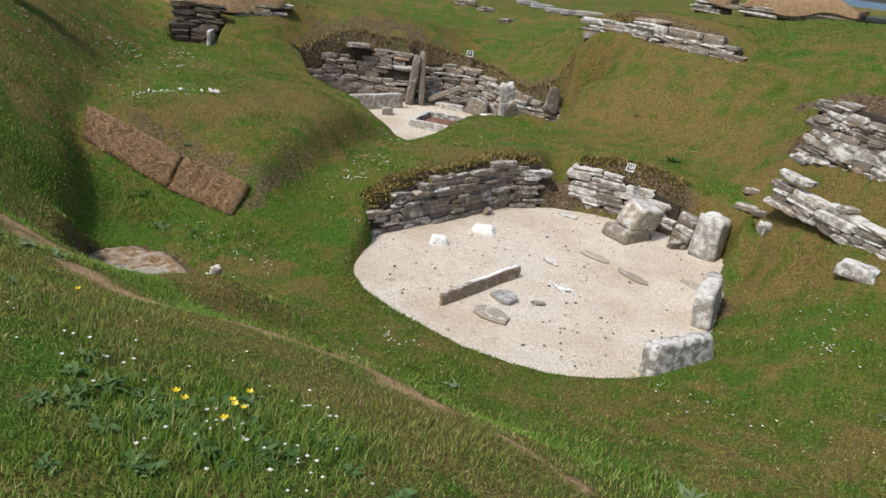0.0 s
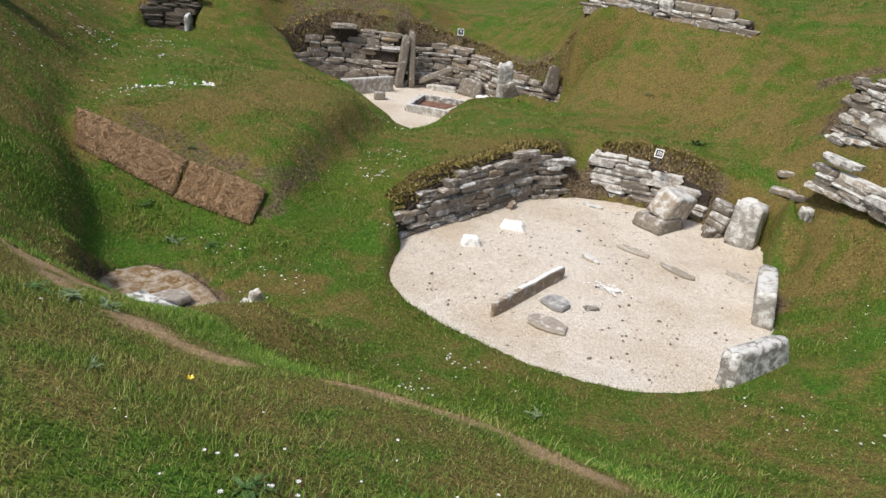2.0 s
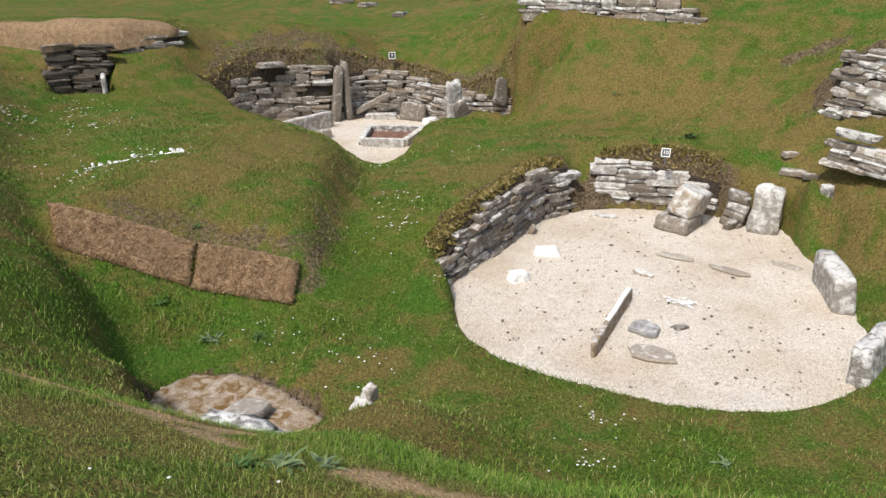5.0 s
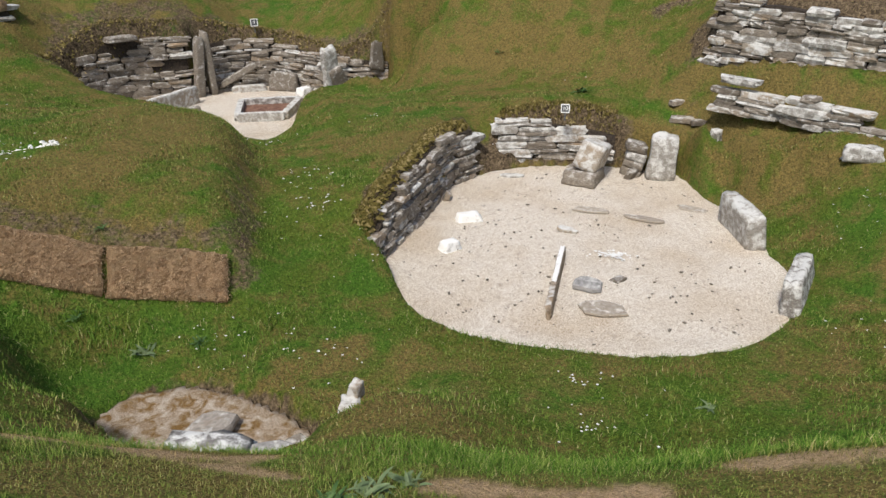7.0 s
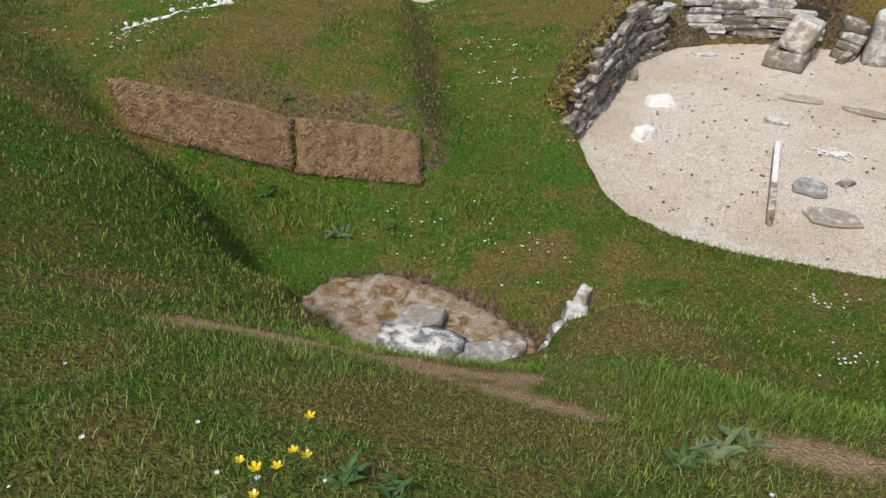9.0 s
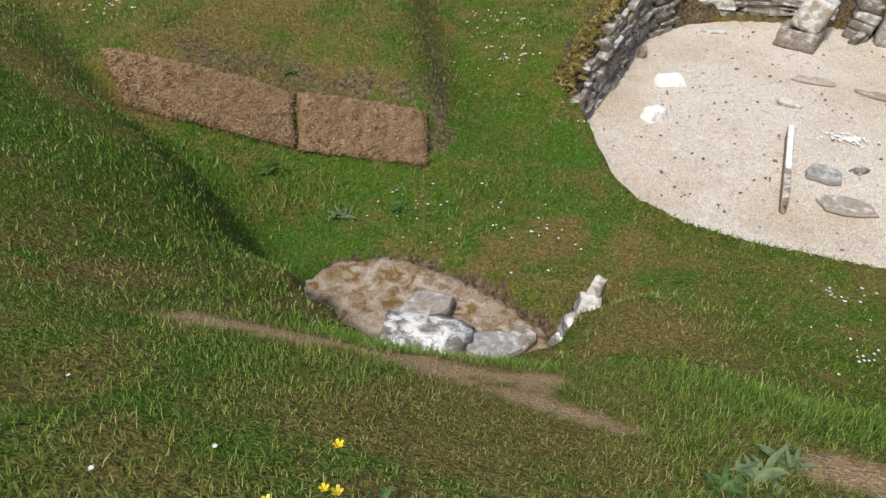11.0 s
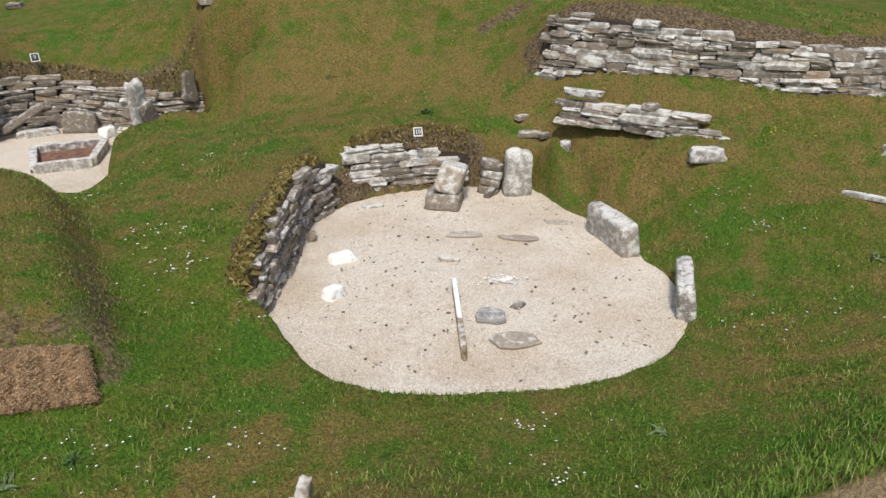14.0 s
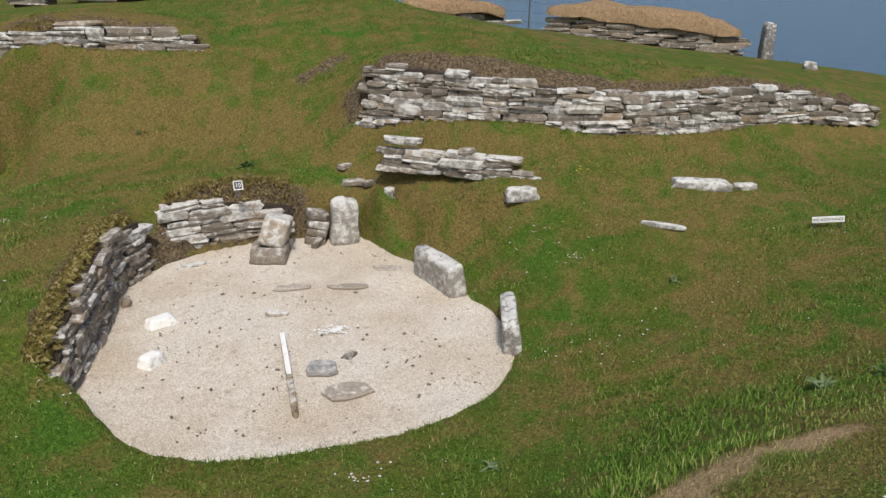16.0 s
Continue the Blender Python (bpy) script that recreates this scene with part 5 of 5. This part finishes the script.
# ---------------------------------------------------------------- farther ruins, fence and fittings
def turf_cap(line, width, high, root, seed, name="turf_cap", drop=0.1, material=None):
    """A rounded blanket of dead turf laid along the top of a wall."""
    bm = bmesh.new()
    pts = spline(line, 0.18)
    rows = []
    for i, p in enumerate(pts):
        d = (pts[min(i + 1, len(pts) - 1)] - pts[max(i - 1, 0)]).normalized()
        nrm = Vector((-d.y, d.x, 0))
        end = min(1.0, 0.25 + 4.0 * min(i, len(pts) - 1 - i) / len(pts))
        row = []
        for k in range(11):
            a = math.pi * (k / 10)
            off = -math.cos(a) * width / 2
            up = math.sin(a) ** 0.6 * high * end - (drop if k in (0, 10) else 0)
            q = p + nrm * (off + width * 0.42) + Vector((0, 0, up))
            row.append(bm.verts.new(q + 0.13 * noise.noise_vector(q * 1.5 + Vector((seed, 0, 0)))))
        rows.append(row)
    for a, b in zip(rows, rows[1:]):
        for k in range(10):
            bm.faces.new((a[k], a[k + 1], b[k + 1], b[k])).smooth = True
    bm.faces.new(rows[0])
    bm.faces.new(rows[-1][::-1])
    bmesh.ops.recalc_face_normals(bm, faces=bm.faces[:])
    return part(name, bm, material or THATCH, root, "brown dead turf over the wall head")


def ruin(name, line, heights, seed, label, cap=0.5, width=0.9, pale=0.1):
    line = [(x, y, gz(x, y) + 0.05) for x, y in line]
    w = dry_stone_wall(name, line, heights, label, seed, depth=0.4, course=(0.09, 0.16), length=(0.35, 0.9), pale=pale)
    turf_cap([(x, y, z + max(heights) * 0.85) for x, y, z in line], width, cap, w, seed)
    return w


ruin("wall_far_shore", [(17.0, 12.3), (17.3, 11.2), (17.9, 9.6), (18.6, 8.1), (19.0, 7.4)], [0.4, 0.65, 0.7, 0.6, 0.35], 31, "distant ruined wall capped with brown dead turf", 0.4, 0.95)
ruin("wall_far_hill", [(12.7, 14.3), (13.5, 13.4), (14.4, 12.3)], [0.34, 0.4, 0.34], 32, "distant ruined wall under brown dead turf", 0.3, 0.8)
ruin("wall_far_slope", [(6.9, 22.1), (7.3, 21.85), (7.75, 21.6)], [0.36, 0.42, 0.36], 35, "distant low ruin with a brown turf cap", 0.3, 0.7)
ruin("wall_far_brow", [(8.0, 21.1), (8.7, 20.5), (9.5, 19.9), (10.3, 19.2)], [0.28, 0.34, 0.3, 0.26], 36, "distant low ruined wall under brown turf", 0.3, 0.8)
far_wall = dry_stone_wall("wall_far_north", [(-7.75, 17.0, 1.5), (-6.6, 16.55, 1.5), (-5.5, 16.2, 1.5), (-4.6, 16.2, 1.55), (-3.7, 16.6, 1.65)], [0.25, 0.3, 0.34, 0.38, 0.36], "dry-stone wall under a thick brown turf cap", 33, depth=0.4, course=(0.06, 0.1), length=(0.3, 0.7), pale=0.4)
turf_cap([(-7.8, 17.05, 1.78), (-6.6, 16.6, 1.78), (-5.5, 16.25, 1.8), (-4.6, 16.25, 1.86), (-3.7, 16.65, 1.98)], 0.62, 0.4, far_wall, 33)
# the passage's shade is painted into these stones' dark colour
dry_stone_wall("wall_passage", [(-5.9, 15.62, 0.98), (-5.5, 15.74, 0.98), (-5.05, 15.66, 0.98)], [0.8, 0.86, 0.84], "stone side of a passage mouth, coloured dark as in shade", 34, depth=0.3, course=(0.06, 0.11), length=(0.25, 0.5), pale=0.0, material=FLAG_SHADED)
loose_stone("standing_stone", (19.2, 6.75), (0.42, 0.3, 1.15), 30, 81, FLAG_SPOTTED, "tall rounded standing stone spotted with lichen", z=gz(19.2, 6.75) - 0.05, rough=0.09, taper=0.12)
loose_stone("doorway_slab", (-4.96, 15.2), (0.08, 0.5, 0.34), 10, 82, FLAG_PALE, "white slab on edge at a passage mouth", z=gz(-5.2, 15.0), rough=0.05)
loose_stone("white_boulder", (14.6, 4.9), (0.3, 0.25, 0.18), 10, 83, FLAG_PALE, "small white stone heap on the far bank", rough=0.16)
for k, (x, y) in enumerate(((2.35, 27.0), (2.75, 25.4), (3.15, 23.9), (3.5, 22.4), (3.8, 21.0))):
    loose_stone("stepping_slab", (x, y), (0.8, 0.45, 0.14), 12, 84 + k, FLAG_GREY, "grey flat stepping slab on the far slope", rough=0.06, sink=0.02, group="stepping slabs on the slope")
for k, (x, y, s) in enumerate(((0.2, 24.5, 0.7), (0.9, 23.6, 0.5), (1.5, 21.5, 0.45))):
    loose_stone("rubble_stone", (x, y), (s, s * 0.7, s * 0.25), 30 * k, 90 + k, FLAG, "grey rubble showing through the far turf", rough=0.12)
for k, (x, y, s) in enumerate(((4.95, 9.35, 0.34), (5.1, 9.15, 0.26), (5.05, 9.6, 0.22))):
    loose_stone("sunken_flag", (x, y), (s, s * 0.5, 0.08), -40 + 15 * k, 95 + k, FLAG, "dark flag edge showing in the bare bank", rough=0.1, cuts=3)

WIRE = make_plain("fence_iron", (0.07, 0.07, 0.075), (0.13, 0.13, 0.13), 20, 0.6, 0.3, 0)
fence = new("shore_fence")
tagged(fence, "thin dark post and wire fence along the shore", "fence")
posts = []
for k in range(12):
    x, y = 22.5 + 0.15 * k, 23.0 - 2.3 * k
    z = gz(x, y)
    posts.append(Vector((x, y, z)))
    bm = bmesh.new()
    bmesh.ops.create_cone(bm, cap_ends=True, segments=6, radius1=0.04, radius2=0.034, depth=1.35, matrix=Matrix.Translation((x, y, z + 0.6)))
    part("post", bm, WIRE, fence)
for h in (0.45, 0.8, 1.15):
    cu = bpy.data.curves.new("wire", "CURVE")
    cu.dimensions, cu.bevel_depth = "3D", 0.006
    sp = cu.splines.new("POLY")
    sp.points.add(len(posts) - 1)
    for q, p in zip(sp.points, posts):
        q.co = (p.x, p.y, p.z + h, 1)
    cu.materials.append(WIRE)
    wr = new("wire", cu)
    wr.parent = fence

lectern = new("lectern_sign")
tagged(lectern, "dark slanted information lectern on the west bank", "sign")
lx, ly = -7.0, 11.0
bm = bmesh.new()
bmesh.ops.create_cube(bm, size=1, matrix=Matrix.LocRotScale((lx, ly, gz(lx, ly) + 0.55), Euler((radians(-25), 0, radians(20))), (0.9, 0.5, 0.05)))
bmesh.ops.bevel(bm, geom=bm.edges[:], offset=0.01, segments=2, affect="EDGES")
part("panel", bm, PLAQUE, lectern)
for sx in (-0.3, 0.3):
    bm = bmesh.new()
    box(bm, (lx + sx, ly + 0.1 * sx, gz(lx, ly) + 0.25), (0.06, 0.06, 0.6))
    part("leg", bm, PLAQUE, lectern)

ROOF = make_plain("dark_roofing", (0.03, 0.032, 0.035), (0.06, 0.062, 0.066), 3, 0.5, 0.4, 0.1)
for (x, y, yaw, w) in ((-3.3, 30.0, 4, 5.6), (16.2, 31.5, -24, 6.0)):
    shelter = new("roofed_shelter")
    z = gz(x, y)
    shelter.matrix_basis = Matrix.LocRotScale((x, y, z), Euler((0, 0, radians(yaw))), None)
    tagged(shelter, "low dark roofed shelter over distant ruins", "building")
    bm = bmesh.new()
    box(bm, (0, 0, 0.62), (w, 3.0, 0.14))
    for v in bm.verts:
        v.co.z += 0.2 * (1 - abs(v.co.y) / 1.5) + (0.1 if v.co.x > 0 else 0)
    part("roof", bm, ROOF, shelter)
    bm = bmesh.new()
    box(bm, (0, -1.3, 0.28), (w * 0.96, 0.08, 0.6))
    part("front_wall", bm, ROOF, shelter)
    bm = bmesh.new()
    box(bm, (0, 1.3, 0.28), (w * 0.96, 0.08, 0.6))
    part("back_wall", bm, ROOF, shelter)

# gravel path on the far west bank
PATHM = make_plain("grey_path", (0.33, 0.32, 0.31), (0.5, 0.49, 0.47), 12, bumped=0.3)
bm = bmesh.new()
rows = []
for p in spline([(-13.5, 17.0, 0), (-13.2, 20.5, 0), (-13.8, 24.5, 0), (-15.5, 30.0, 0)], 0.5):
    rows.append([bm.verts.new((p.x + o, p.y, gz(p.x + o, p.y) + 0.03)) for o in (-1.0, -0.5, 0, 0.5, 1.0)])
for a, b in zip(rows, rows[1:]):
    for k in range(4):
        bm.faces.new((a[k], a[k + 1], b[k + 1], b[k]))
tagged(part("path", bm, PATHM), "pale grey gravel visitor path on the bank", "path", kind="structure")

# dark crumbs of stone and dead weed on the sand
rg = random.Random(55)
bm = bmesh.new()
hx, hy = [p[0] for p in HUT], [p[1] for p in HUT]
made = 0
while made < 420:
    x, y = rg.uniform(min(hx), max(hx)), rg.uniform(min(hy), max(hy))
    if signed(np.array([x]), np.array([y]), HUT)[0] > -0.05:
        continue
    made += 1
    r = rg.choice((0.004, 0.006, 0.008, 0.012)) * rg.uniform(0.7, 1.5)
    bmesh.ops.create_icosphere(bm, subdivisions=1, radius=r, matrix=Matrix.LocRotScale((x, y, 0.012), Euler((0, 0, rg.random() * 6)), (rg.uniform(0.7, 2.0), 1, 0.6)))
CRUMB = make_plain("dark_crumbs", (0.10, 0.085, 0.06), (0.26, 0.23, 0.19), 40, bumped=0)
tagged(part("gravel_crumbs", bm, CRUMB), "dark crumbs of stone and dead weed on the sand", "gravel", kind="stuff")
